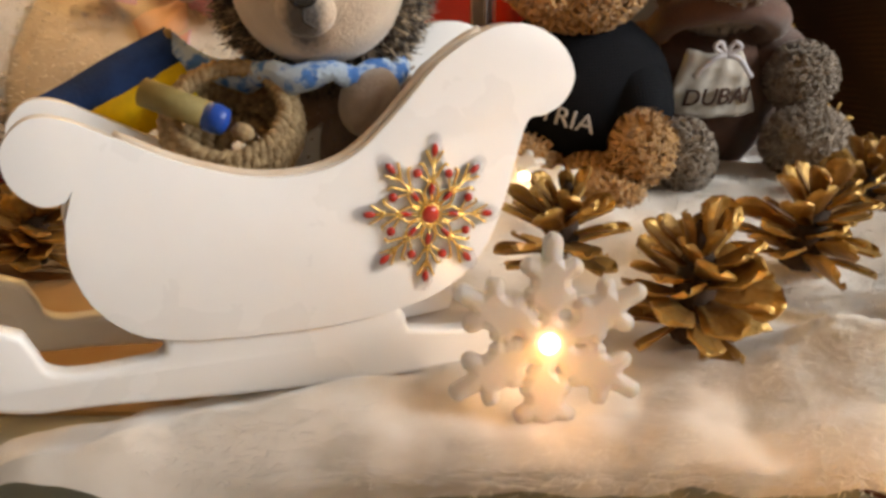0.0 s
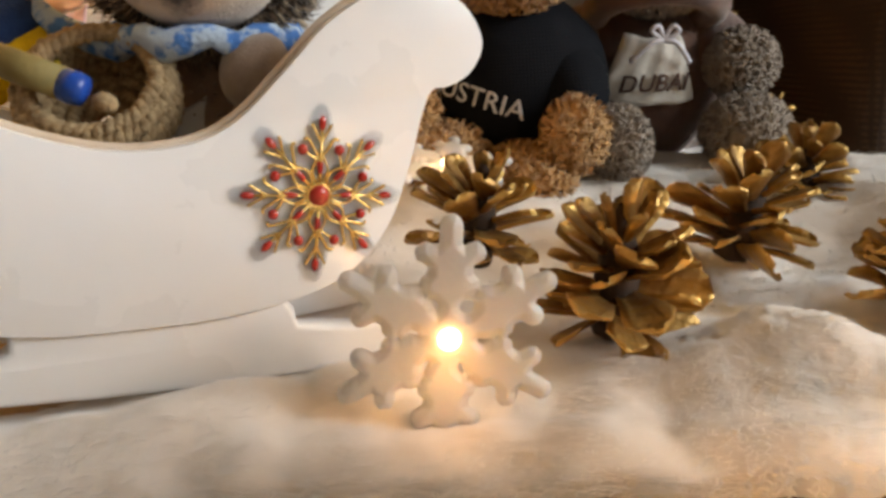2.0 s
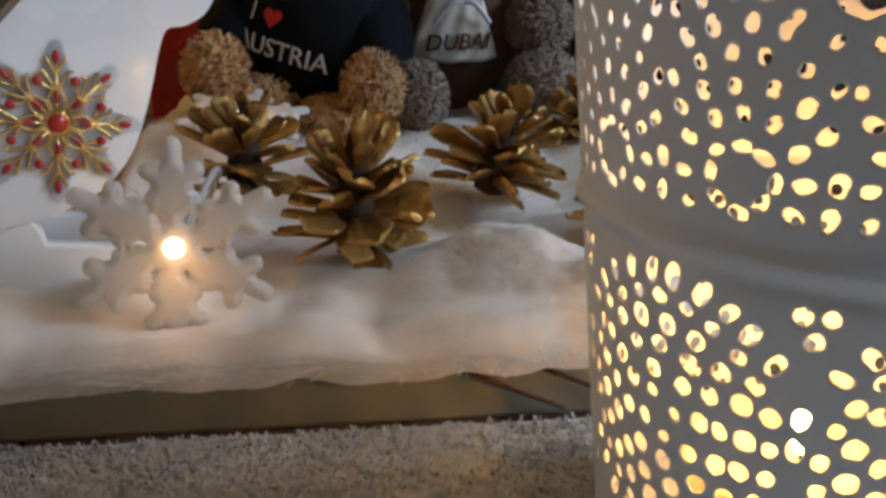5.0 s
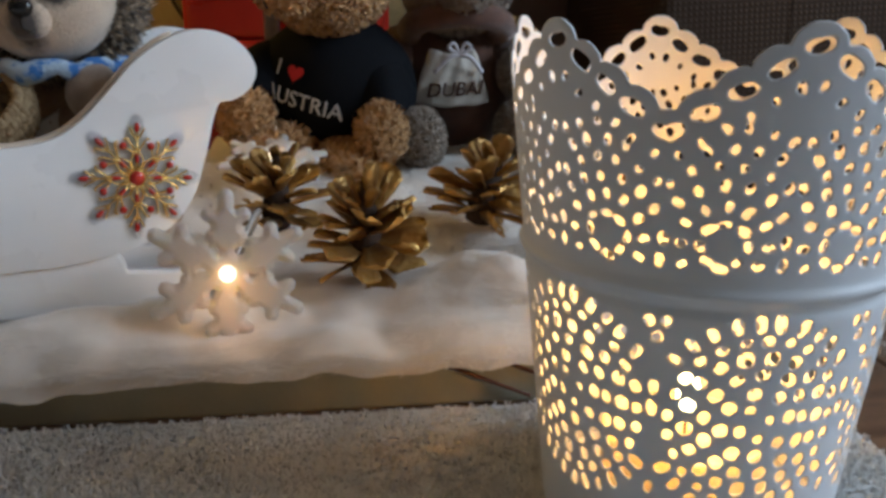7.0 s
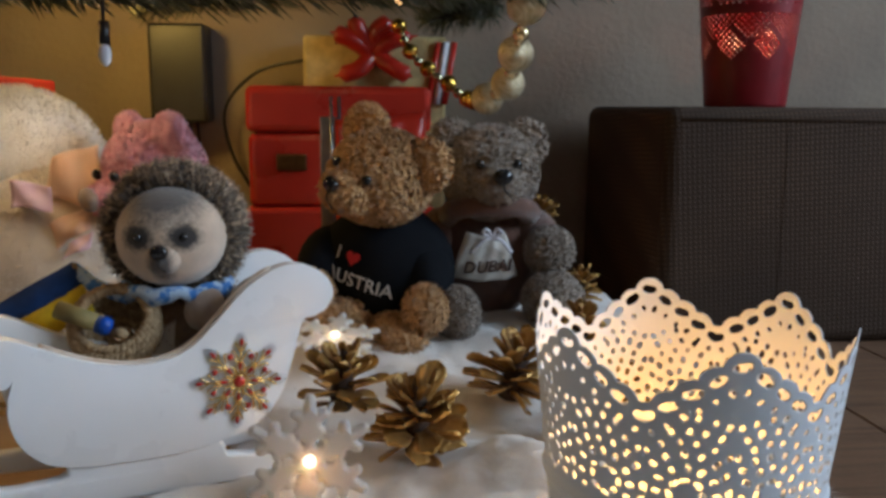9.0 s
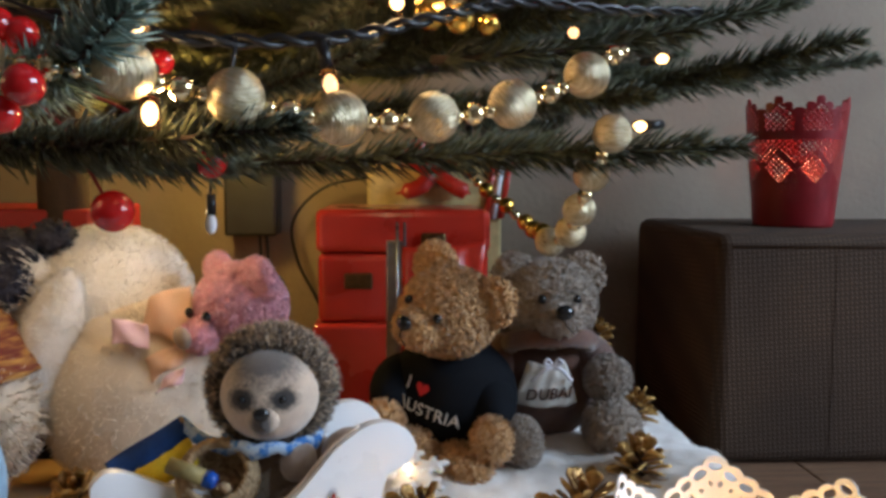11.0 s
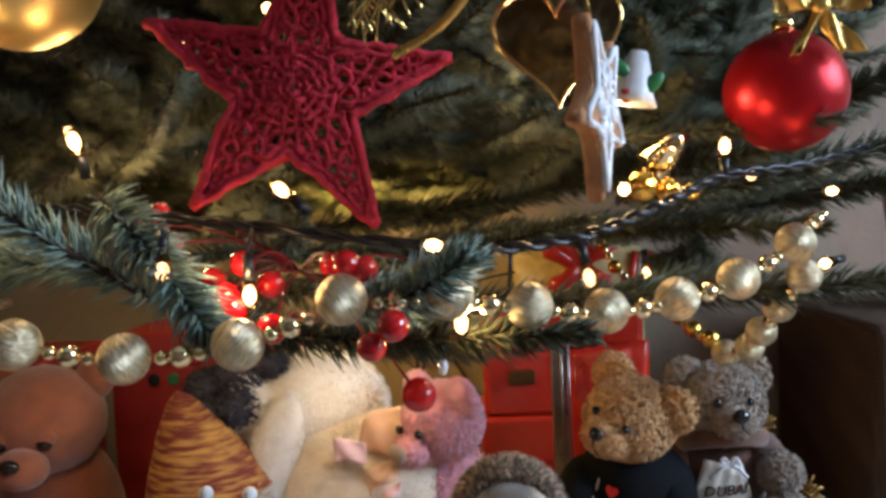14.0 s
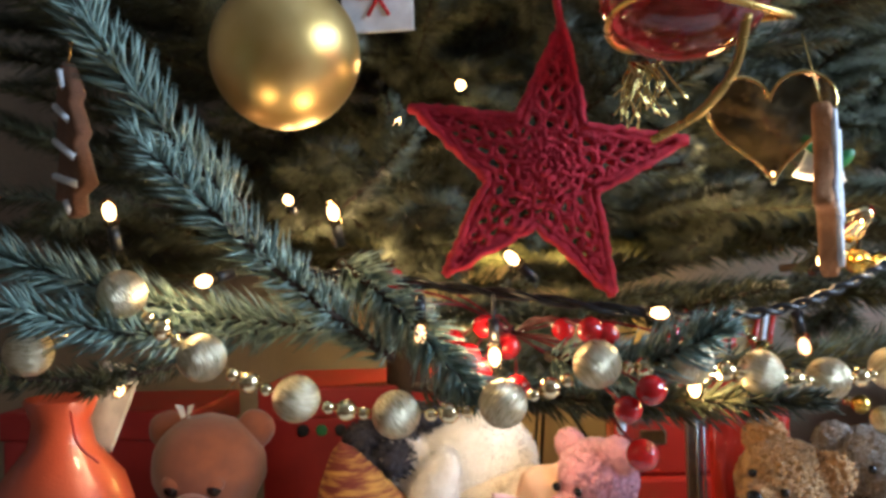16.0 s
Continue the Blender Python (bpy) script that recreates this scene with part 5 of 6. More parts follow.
gift(-0.47, -0.27, 0.64, 0.80, -0.004, 0.262, "red wrapped gift box with a lid and small dots", [(-0.42 + k * 0.022, 0.213, M["green"] if k % 2 else M["blackplastic"]) for k in range(6)])
gift(-0.80, -0.56, 0.66, 0.82, -0.004, 0.235, "red wrapped gift box behind the plush dog")
star_lamp = here("ceramic_lantern", -0.56, 0.37, -0.004, "orange terracotta lantern with a star-shaped hole", "lantern")
lathe("shell", [(0.0, 0.0), (0.055, 0.0), (0.066, 0.05), (0.068, 0.13), (0.064, 0.185), (0.052, 0.225), (0.028, 0.255), (0.024, 0.275), (0.031, 0.294), (0.029, 0.297), (0.022, 0.280), (0.0, 0.278)], M["potlamp"], star_lamp, seg=44, m=pose(-0.572, 0.395, -0.004))
sp = [((0.0075 if k % 2 else 0.0032) * math.sin(k * math.pi / 5), (0.0075 if k % 2 else 0.0032) * math.cos(k * math.pi / 5)) for k in range(10)]
# Black plate stands in for shade inside the star opening; the shell is uncut.
part("star_hole", slab(sp, 0.004, 0, pose(-0.5480, 0.3305, 0.214, -30, 0, 20)), M["black"], star_lamp, "black star plate standing in for the shaded opening", smooth=False)
tube("cord", smoothline([(-0.545, 0.362, 0.285), (-0.53, 0.345, 0.262), (-0.515, 0.35, 0.245)], 6), 0.0011, M["redgift"], star_lamp)
tagp = here("paper_tag", -0.53, 0.44, 0.16, "long cream paper tag hanging from the tree", "tag")
cloth("strip", [(-0.582, 0.43, 0.242), (-0.545, 0.43, 0.236), (-0.512, 0.43, 0.312), (-0.549, 0.43, 0.320)], M["tag"], tagp, wave=0.001)
tube("hanger", smoothline([(-0.524, 0.43, 0.323), (-0.505, 0.425, 0.335), (-0.48, 0.42, 0.36)], 6), 0.0007, M["stitch"], tagp)

# ---- behind the bears ----
case = here("toy_suitcase", 0.04, 0.81, -0.004, "red lacquered toy suitcase with a brass latch, standing on another box", "suitcase")
box("lower_box", -0.062, 0.145, 0.742, 0.885, -0.004, 0.128, M["redtin"], case, bevel=0.006, seg=3)
box("tray", -0.056, 0.138, 0.747, 0.88, 0.1285, 0.208, M["redtin"], case, bevel=0.008, seg=3)
box("lid", -0.058, 0.140, 0.745, 0.882, 0.2085, 0.258, M["redtin"], case, bevel=0.008, seg=3)
latch = box("latch", 0.061, 0.089, 0.7375, 0.7448, 0.192, 0.232, M["brass"], case, "aged brass latch", bevel=0.003)
balls("latch_loop", [ell(0.075, 0.736, 0.220, 0.010, 0.004, 0.010)], M["brass"], latch)
for x in (-0.026,):
    box("hinge_plate", x, x + 0.032, 0.741, 0.7465, 0.168, 0.186, M["brass"], case, "dark metal plate", bevel=0.002)
packet = here("foil_packet", 0.075, 0.655, 0.05, "crumpled glossy red foil packet behind the fawn bear", "gift packet")
bm = bmesh.new()
bmesh.ops.create_grid(bm, x_segments=24, y_segments=18, size=1.0)
for v in bm.verts:
    x, z = v.co.x, v.co.y
    fold = 0.007 * noise.noise(Vector((x * 2.2, z * 2.2, 8))) + 0.004 * noise.noise(Vector((x * 6, z * 6, 3)))
    puffed = 0.016 * max(0.0, (1 - x * x) * (1 - z * z)) ** 0.5
    v.co = Vector((0.083 + 0.044 * x, 0.655 - puffed + fold, 0.148 + 0.080 * z + 0.004 * x + fold * 0.5))
part("wrapper", bm, M["redtin"], packet).modifiers.new("thick", "SOLIDIFY").thickness = 0.003
clip = here("hair_clip", 0.045, 0.70, 0.18, "grey metal clip standing behind the fawn bear", "clip")
for x in (0.034, 0.042):
    tube("prong", [(x, 0.70, 0.05), (x, 0.70, 0.246)], 0.0016, M["grey"], clip)
box("plate", 0.022, 0.040, 0.702, 0.712, 0.02, 0.226, M["grey"], clip, bevel=0.002)
bag = here("gift_bag", 0.08, 0.905, -0.004, "cream gift bag with a red satin bow and candy stripes", "gift bag")
box("bag", -0.005, 0.17, 0.892, 0.945, -0.004, 0.322, M["yellowpaper"], bag, bevel=0.004)
for a in (-55, -20, 25, 60, 130, -130):
    c, s = math.cos(radians(a)), math.sin(radians(a))
    tube("bow_loop", smoothline([(0.08, 0.885, 0.300), (0.08 + 0.03 * s - 0.008 * c, 0.875, 0.300 + 0.03 * c), (0.08 + 0.062 * s, 0.878, 0.300 + 0.062 * c * 0.7)], 5), [0.004] + [0.011] * 8 + [0.002, 0.001], M["redtin"], bag, "red satin ribbon loop")
for x in (0.148, 0.158, 0.168):
    tube("candy_stripe", [(x, 0.888, 0.24), (x + 0.012, 0.888, 0.315)], 0.004, M["redtin"] if x != 0.158 else M["icing"], bag)
adapter = here("power_adapter", -0.155, 0.93, 0.22, "black power adapter plugged in the wall", "adapter")
box("housing", -0.192, -0.124, 0.905, WALL_Y - 0.001, 0.215, 0.335, M["blackplastic"], adapter, bevel=0.004)
for dx in (0, 0.009):
    tube("cord", smoothline([(-0.15 + dx, 0.93, 0.216), (-0.148 + dx, 0.925, 0.18), (-0.155 + dx, 0.92, 0.10), (-0.15, 0.92, 0.0)], 6), 0.0022, M["wire"], adapter)
cablet = here("cable", -0.03, 0.9, 0.2, "black cable looping down the wall beside the suitcase", "cable")
tube("cord", smoothline([(0.06, 0.88, 0.345), (0.02, 0.90, 0.300), (-0.06, 0.92, 0.280), (-0.105, 0.93, 0.235), (-0.10, 0.93, 0.18), (-0.07, 0.92, 0.12), (-0.065, 0.92, 0.06)], 8), 0.0022, M["wire"], cablet)

ott = here("ottoman", 0.62, 0.78, -0.004, "brown burlap covered box seat with rounded edges", "ottoman")
box("seat", 0.362, 0.90, 0.634, 0.935, -0.004, 0.2385, M["burlap"], ott, bevel=0.014, seg=4)
for z in (0.2255,):
    tube("piping", [(0.376, 0.6355, z), (0.63, 0.6345, z), (0.886, 0.6355, z)], 0.0022, M["burlap"], ott)
for x in (0.486,):
    box("seam", x, x + 0.0012, 0.6334, 0.6345, 0.01, 0.222, M["burlap"], ott)
pot = here("candle_pot", 0.504, 0.776, 0.2385, "red enamelled pot with pierced folk pattern and crown edge", "pot")
NU2, NV2, HP = 560, 230, 0.148
u2, v2 = np.meshgrid((np.arange(NU2) + 0.5) / NU2, (np.arange(NV2) + 0.5) / NV2, indexing="ij")
S2, Z2 = ((u2 * 8 + 0.5) % 1 - 0.5) * 0.041, v2 * HP
keep2 = Z2 < 0.128 + 0.014 * (1 - np.abs(S2) / 0.0205)
for q in (0, 0.5, 1):
    for w in (-1, 1):
        keep2 |= np.hypot(S2 - w * (1 - q) * 0.019, Z2 - 0.129 - 0.013 * q) < 0.005
dia = np.abs(S2) + np.abs(Z2 - 0.066)
grid = ((S2 * 150 + Z2 * 150) % 1 > 0.44) & ((S2 * 150 - Z2 * 150) % 1 > 0.44)
keep2 &= ~((dia < 0.0175) & grid) & ~((np.abs(Z2 - 0.086) < 0.013) & grid & (dia > 0.0215)) & ~((Z2 > 0.108) & (Z2 < 0.138) & grid & (np.abs(S2) < 0.016) & (Z2 < 0.124 + 0.014 * (1 - np.abs(S2) / 0.0205)))


def pot_place(u, v):
    a, z = u / NU2 * 2 * math.pi, v / NV2 * HP
    r = 0.0445 + 0.0135 * z / HP
    return np.stack([0.504 + r * np.cos(a), 0.776 + r * np.sin(a), 0.2405 + z], 1), np.stack([np.cos(a), np.sin(a), np.zeros_like(a)], 1)


cut_sheet("pierced_wall", keep2, pot_place, 0.001, M["redpot"], pot, wrap=True, smooth_steps=2)
lathe("base", [(0.0, 0.0), (0.044, 0.0), (0.0448, 0.003), (0.0, 0.003)], M["redpot"], pot, seg=32, m=pose(0.504, 0.776, 0.2387))
balls("flame", [ell(0.504, 0.776, 0.268, 0.004, 0.004, 0.009)], M["flame"], pot, seg=10, ring=8)
lathe("tealight", [(0.0, 0.003), (0.019, 0.003), (0.019, 0.019), (0.0, 0.018)], M["wax"], pot, seg=24, m=pose(0.504, 0.776, 0.240))

# ---- the tree ----
TX, TY = -0.30, 0.66
tree = here("christmas_tree", TX, TY, -0.004, "decorated fir tree with full green needled branches", "christmas tree")
tube("trunk", [(TX, TY, -0.004), (TX, TY, 0.35), (TX + 0.01, TY, 0.9), (TX, TY, 1.7)], [0.026, 0.024, 0.018, 0.004], M["bark"], tree, sides=12)
lathe("stand", [(0.0, 0.0), (0.11, 0.0), (0.11, 0.012), (0.04, 0.03), (0.032, 0.09), (0.0, 0.09)], M["blackplastic"], tree, seg=24, m=pose(TX, TY, -0.0038))


def needles(line, length, count, seed, spread=48, width=0.00065, plain=False):
    rng = random.Random(seed)
    verts, faces = [], []
    pts = [Vector(p) for p in line]
    n = len(pts) - 1
    for k in range(count):
        t = rng.uniform(0.02, 1.0) * n
        i = min(int(t), n - 1)
        p = pts[i].lerp(pts[i + 1], t - i)
        d = (pts[i + 1] - pts[i]).normalized()
        a = rng.uniform(0, 6.283)
        side = d.orthogonal().normalized()
        out = (side * math.cos(a) + d.cross(side) * math.sin(a))
        out.z *= 0.8
        fall = 1 - 0.45 * max(0, (t / n - 0.8) / 0.2)
        lift = radians(spread * rng.uniform(0.75, 1.2)) * (0.75 if t / n > 0.93 else 1)
        v = (d * math.cos(lift) + out.normalized() * math.sin(lift)).normalized()
        l = length * rng.uniform(0.75, 1.1) * fall
        s = v.orthogonal().normalized() * width
        q = v.cross(s)
        o = len(verts)
        if plain:
            s, q = s * 1.35, q * 1.35
            verts += [p + s, p - s * 0.5 + q * 0.87, p - s * 0.5 - q * 0.87, p + v * l + d * l * 0.06]
            faces += [(o, o + 1, o + 3), (o + 1, o + 2, o + 3), (o + 2, o, o + 3)]
            continue
        mid = p + v * l * 0.6
        verts += [p + s, p - s * 0.5 + q * 0.87, p - s * 0.5 - q * 0.87, mid + s, mid - s * 0.5 + q * 0.87, mid - s * 0.5 - q * 0.87, p + v * l + d * l * 0.06]
        faces += [(o, o + 1, o + 4, o + 3), (o + 1, o + 2, o + 5, o + 4), (o + 2, o, o + 3, o + 5), (o + 3, o + 4, o + 6), (o + 4, o + 5, o + 6), (o + 5, o + 3, o + 6)]
    return verts, faces


def branch(start, tip, seed, material, length=0.019, density=3300, sag=0.012, twigs=0, plain=False):
    a, b = Vector(start), Vector(tip)
    rng = random.Random(seed)
    L = (b - a).length
    line = [a.lerp(b, k / 10) + Vector((0, 0, -sag * math.sin(math.pi * k / 10))) for k in range(11)]
    ob = tube("branch", line, [0.0036 - 0.0024 * k / 10 for k in range(11)], M["bark"], tree, sides=6)
    wide, density = (0.00065, density) if plain else (0.00088, density * 0.58)
    sets = [needles(line, length, int(L * density), seed, width=wide, plain=plain)]
    for j in range(twigs):
        t = 0.30 + 0.55 * (j + rng.random() * 0.6) / twigs
        p = line[int(t * 10)]
        d = (b - a).normalized()
        s = d.cross(Vector((0, 0, 1))).normalized() * (1 if j % 2 else -1)
        e = p + (d * 0.8 + s * 0.65 + Vector((0, 0, rng.uniform(-0.15, 0.15)))) * L * (0.48 - 0.3 * t)
        tl = [p.lerp(e, k / 4) for k in range(5)]
        sets.append(needles(tl, length * 0.9, int((e - p).length * density), seed + j + 1, width=wide, plain=plain))
        sets.append(tube_data(tl, 0.0014, 5))
    nd = raw("needle_cover", *merge(sets), material, ob)
    return ob


# Daylight is painted into the first needle colour, inner dimness into the second.
DAYLIT, GN = M["needle_daylit"], M["needle"]
branch((TX + 0.03, TY - 0.05, 0.345), (0.470, 0.560, 0.405), 201, GN, twigs=4, length=0.029, density=4200)
branch((TX + 0.06, TY - 0.08, 0.37), (0.42, 0.50, 0.520), 202, GN, twigs=4, sag=0.03, length=0.029, density=4200)
branch((0.06, 0.44, 0.385), (0.36, 0.455, 0.442), 203, GN, length=0.027, density=4200)
branch((-0.24, 0.26, 0.315), (-0.006, 0.150, 0.3195), 204, GN, sag=0.004, twigs=1, density=5200, length=0.024)
branch((-0.15, 0.19, 0.342), (-0.064, 0.116, 0.362), 205, DAYLIT, length=0.025, density=7000)
branch((-0.275, 0.20, 0.402), (-0.190, 0.124, 0.329), 206, DAYLIT, density=6500, sag=-0.006, length=0.028)
branch((-0.245, 0.20, 0.342), (-0.336, 0.048, 0.462), 207, DAYLIT, density=3900, sag=0.006, length=0.025)
branch((-0.325, 0.17, 0.435), (-0.376, 0.062, 0.540), 208, DAYLIT, density=4500, length=0.028)
branch((-0.27, 0.22, 0.36), (-0.440, 0.080, 0.418), 209, DAYLIT, density=4800, length=0.027)
branch((-0.31, 0.20, 0.365), (-0.415, 0.062, 0.388), 210, DAYLIT, density=4200, length=0.026)
branch((-0.10, 0.42, 0.306), (0.26, 0.335, 0.318), 211, GN, twigs=1, sag=0.0, length=0.027, density=4200)
branch((-0.32, 0.50, 0.33), (-0.07, 0.385, 0.304), 215, GN, twigs=2, sag=0.0, length=0.025, density=4000)
branch((-0.20, 0.50, 0.35), (0.02, 0.30, 0.375), 212, GN, twigs=2)
branch((-0.24, 0.48, 0.36), (-0.16, 0.20, 0.385), 213, GN, twigs=2)
branch((-0.42, 0.36, 0.33), (-0.52, 0.16, 0.345), 214, GN, twigs=1)
rngt = random.Random(77)
for k in range(40):
    z0 = 0.82 + 0.85 * k / 40
    az = radians(137.5 * k)
    reach = 0.46 * (1.74 - z0) / 0.92 + 0.05
    tip = (TX + reach * math.cos(az), min(TY + reach * math.sin(az), WALL_Y - 0.05), z0 - 0.04)
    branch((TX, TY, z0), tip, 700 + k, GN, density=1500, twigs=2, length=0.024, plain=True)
for k in range(64):
    a = Vector((TX + rngt.uniform(-0.10, 0.52), TY - rngt.uniform(0.02, 0.22), rngt.uniform(0.42, 0.80)))
    d = Vector((rngt.uniform(-0.5, 0.8), -rngt.uniform(0.25, 1.0), rngt.uniform(-0.55, 0.35))).normalized()
    e = a + d * rngt.uniform(0.16, 0.30)
    if e.z < 0.385:
        e.z = 0.385 + rngt.uniform(0, 0.04)
    e.y = max(e.y, 0.235)
    branch(a, e, 500 + k, GN, density=2600, twigs=2, length=0.028, plain=True)
for k in range(60):
    a = Vector((rngt.uniform(-0.62, 0.30), rngt.uniform(0.55, 0.84), rngt.uniform(0.36, 0.86)))
    d = Vector((rngt.uniform(-0.9, 0.9), -rngt.uniform(0.1, 0.6), rngt.uniform(-0.25, 0.45))).normalized()
    if -0.34 < a.x < -0.16 and a.z < 0.62:
        continue
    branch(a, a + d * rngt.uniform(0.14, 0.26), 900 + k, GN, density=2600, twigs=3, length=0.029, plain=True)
for k in range(80):
    a = Vector((rngt.uniform(-0.62, 0.20), rngt.uniform(0.70, 0.88), rngt.uniform(0.40, 0.88)))
    d = Vector((rngt.choice((-1, 1)), -rngt.uniform(0.0, 0.25), rngt.uniform(-0.35, 0.35))).normalized()
    if -0.38 < a.x < -0.12 and a.z < 0.62:
        continue
    branch(a, a + d * rngt.uniform(0.14, 0.24), 1100 + k, GN, density=2600, twigs=3, length=0.030, plain=True)
for k in range(56):
    a = Vector((rngt.uniform(-0.05, 0.30), rngt.uniform(0.70, 0.88), rngt.uniform(0.41, 0.66)))
    d = Vector((rngt.choice((-1, 1)), -rngt.uniform(0.0, 0.25), rngt.uniform(-0.2, 0.35))).normalized()
    branch(a, a + d * rngt.uniform(0.10, 0.20), 1300 + k, GN, density=2800, twigs=3, length=0.030, plain=True)
for k in range(46):
    z0 = 0.40 + 0.40 * (k / 46)
    az = radians(-175 + 190 * ((k * 0.618) % 1))
    reach = rngt.uniform(0.36, 0.60) * (1.08 - 0.55 * (z0 - 0.4))
    tip = (TX + reach * math.cos(az) * 1.15, TY + reach * math.sin(az), z0 + rngt.uniform(-0.02, 0.14))
    if tip[1] > WALL_Y - 0.06 or (tip[1] < 0.20 and z0 < 0.62):
        tip = (tip[0], min(max(tip[1], 0.24), WALL_Y - 0.08), tip[2])
    branch((TX, TY, z0 + 0.02), tip, 300 + k, GN, density=2300, twigs=3, length=0.027, plain=True)

# ---- on the tree ----
garland = here("bead_garland", -0.1, 0.13, 0.32, "garland of ribbed gold and small mirror beads", "garland")
BIG = [(-0.420, 0.100, 0.360), (-0.370, 0.1035, 0.389), (-0.329, 0.105, 0.3548), (-0.283, 0.1163, 0.331), (-0.2306, 0.117, 0.3218), (-0.175, 0.1153, 0.3265),
       (-0.126, 0.124, 0.3446), (-0.075, 0.145, 0.342), (-0.034, 0.163, 0.333), (0.0092, 0.1845, 0.3257), (0.053, 0.207, 0.328), (0.094, 0.227, 0.336), (0.138, 0.254, 0.354)]
HANG = [(0.172, 0.330, 0.326), (0.1676, 0.368, 0.300), (0.171, 0.420, 0.273), (0.172, 0.455, 0.254), (0.162, 0.490, 0.243)]


def bead_mesh(name, material, r):
    bm = bmesh.new()
    ball(bm, Matrix.Scale(r, 4), 24, 16)
    for f in bm.faces:
        f.smooth = True
    me = bpy.data.meshes.new(name)
    bm.to_mesh(me)
    bm.free()
    me.materials.append(material)
    return me


BIGB, MIDB, TINYB, YELB = bead_mesh("bead", M["beadgold"], 0.0126), bead_mesh("small_bead", M["beadsmooth"], 0.0056), bead_mesh("small_bead", M["beadsmooth"], 0.0034), bead_mesh("bead", M["beadyellow"], 0.0095)


def bead(me, p, parent, seed=0):
    ob = new(me.name.split(".")[0], me)
    ob.parent = parent
    ob.matrix_parent_inverse = AT[parent.name]
    ob.matrix_basis = pose(*p, seed * 37 % 90, seed * 53 % 70, seed * 71 % 180)
    return ob


def string_beads(points, parent, big):
    for i, p in enumerate(points):
        bead(big, p, parent, i)
        if i + 1 < len(points):
            a, b = Vector(p), Vector(points[i + 1])
            gap = (b - a).length
            sag = Vector((0, 0, -0.002))
            if gap > 0.037:
                for t, me in ((0.5, MIDB), (0.5 - 0.0095 / gap, TINYB), (0.5 + 0.0095 / gap, TINYB)):
                    bead(me, a.lerp(b, t) + sag, parent)
            else:
                bead(TINYB, a.lerp(b, 0.5), parent)
    tube("thread", points, 0.0005, M["tinsel"], parent, sides=4)


string_beads(BIG, garland, BIGB)
for p, me in (((0.151, 0.264, 0.364), TINYB), ((0.157, 0.270, 0.367), MIDB), ((0.164, 0.276, 0.370), TINYB)):
    bead(me, p, garland)
hanging = here("bead_garland", 0.17, 0.4, 0.25, "loop of gold beads hanging behind the bears", "garland")
string_beads(HANG, hanging, BIGB)
string_beads([(0.168, 0.56, 0.245), (0.172, 0.64, 0.243), (0.177, 0.728, 0.245), (0.160, 0.765, 0.262), (0.140, 0.798, 0.279), (0.122, 0.83, 0.300), (0.11, 0.85, 0.330)], hanging, YELB)


def bulb(p, up, m, k):
    b = thing("string_light_bulb", look(p, Vector(p) - Vector(up)), "small clear string light bulb in a black socket", "light bulb", "string light bulbs")
    if m is M["bulb_white"]:
        balls("glass", [ell(0, 0, 0, 0.0040, 0.0040, 0.0070)], m, b, "unlit bulb", seg=12, ring=10)
    else:
        lathe("glass", [(0.0, -0.0090), (0.0030, -0.0080), (0.0043, -0.0052), (0.0045, 0.0), (0.0040, 0.0062), (0.0, 0.0064)], M["bulb_glass"], b, "clear glass bulb", seg=14)
        balls("filament", [ell(0, 0, -0.0015, 0.0030, 0.0030, 0.0050)], m, b, "glowing warm core", seg=10, ring=8)
    tube("socket", [(0, 0, 0.006), (0, 0, 0.020)], 0.0032, M["wire"], b, "black socket", sides=8)
    return b


LIT, DIM = M["bulb"], M["bulb_dim"]
for k, (p, up, m) in enumerate((((-0.207, 0.358, 0.542), (0, 1, 0.2), LIT), ((-0.272, 0.17, 0.430), (0.1, 0.5, -1), LIT), ((-0.338, 0.137, 0.394), (0.5, 1, 0.2), LIT), ((-0.385, 0.122, 0.432), (0.1, 0.2, -1), LIT),
                                ((-0.085, 0.187, 0.366), (-1, 0.3, 0.1), LIT), ((-0.168, 0.199, 0.400), (0.7, 0.3, -0.7), LIT), ((-0.180, 0.160, 0.347), (0, 0.1, 1), LIT), ((0.003, 0.205, 0.344), (-0.2, 0.1, 1), DIM)) + (
                                ((-0.498, 0.358, 0.303), (0.4, 1, 0.6), LIT), ((0.198, 0.355, 0.332), (0.8, 0.5, 0.1), LIT), ((0.094, 0.494, 0.320), (0, 0.3, 1), LIT), ((0.104, 0.279, 0.416), (0, 0.2, -1), LIT),
                                ((-0.070, 0.162, 0.327), (0, 0.2, 1), LIT), ((-0.0892, 0.3623, 0.2657), (0, 0.1, 1), M["bulb_white"]), ((0.035, 0.262, 0.392), (0, 1, -0.4), LIT), ((-0.252, 0.30, 0.505), (0, 1, 0), LIT),
                                ((-0.335, 0.30, 0.450), (0, 1, -0.4), LIT), ((-0.22, 0.146, 0.362), (0, 0.2, 1), DIM), ((0.16, 0.40, 0.40), (0, 1, 0), DIM), ((0.23, 0.42, 0.385), (-0.5, 1, 0), LIT))):
    bulb(p, up, m, k)
rope = here("light_string", -0.1, 0.2, 0.36, "twisted black cable of the string lights", "light cable")
base = smoothline([(-0.36, 0.27, 0.40), (-0.29, 0.22, 0.395), (-0.187, 0.184, 0.382), (-0.069, 0.194, 0.363), (0.0, 0.215, 0.366), (0.055, 0.245, 0.382), (0.104, 0.282, 0.398), (0.18, 0.34, 0.405), (0.26, 0.42, 0.42)], 14)
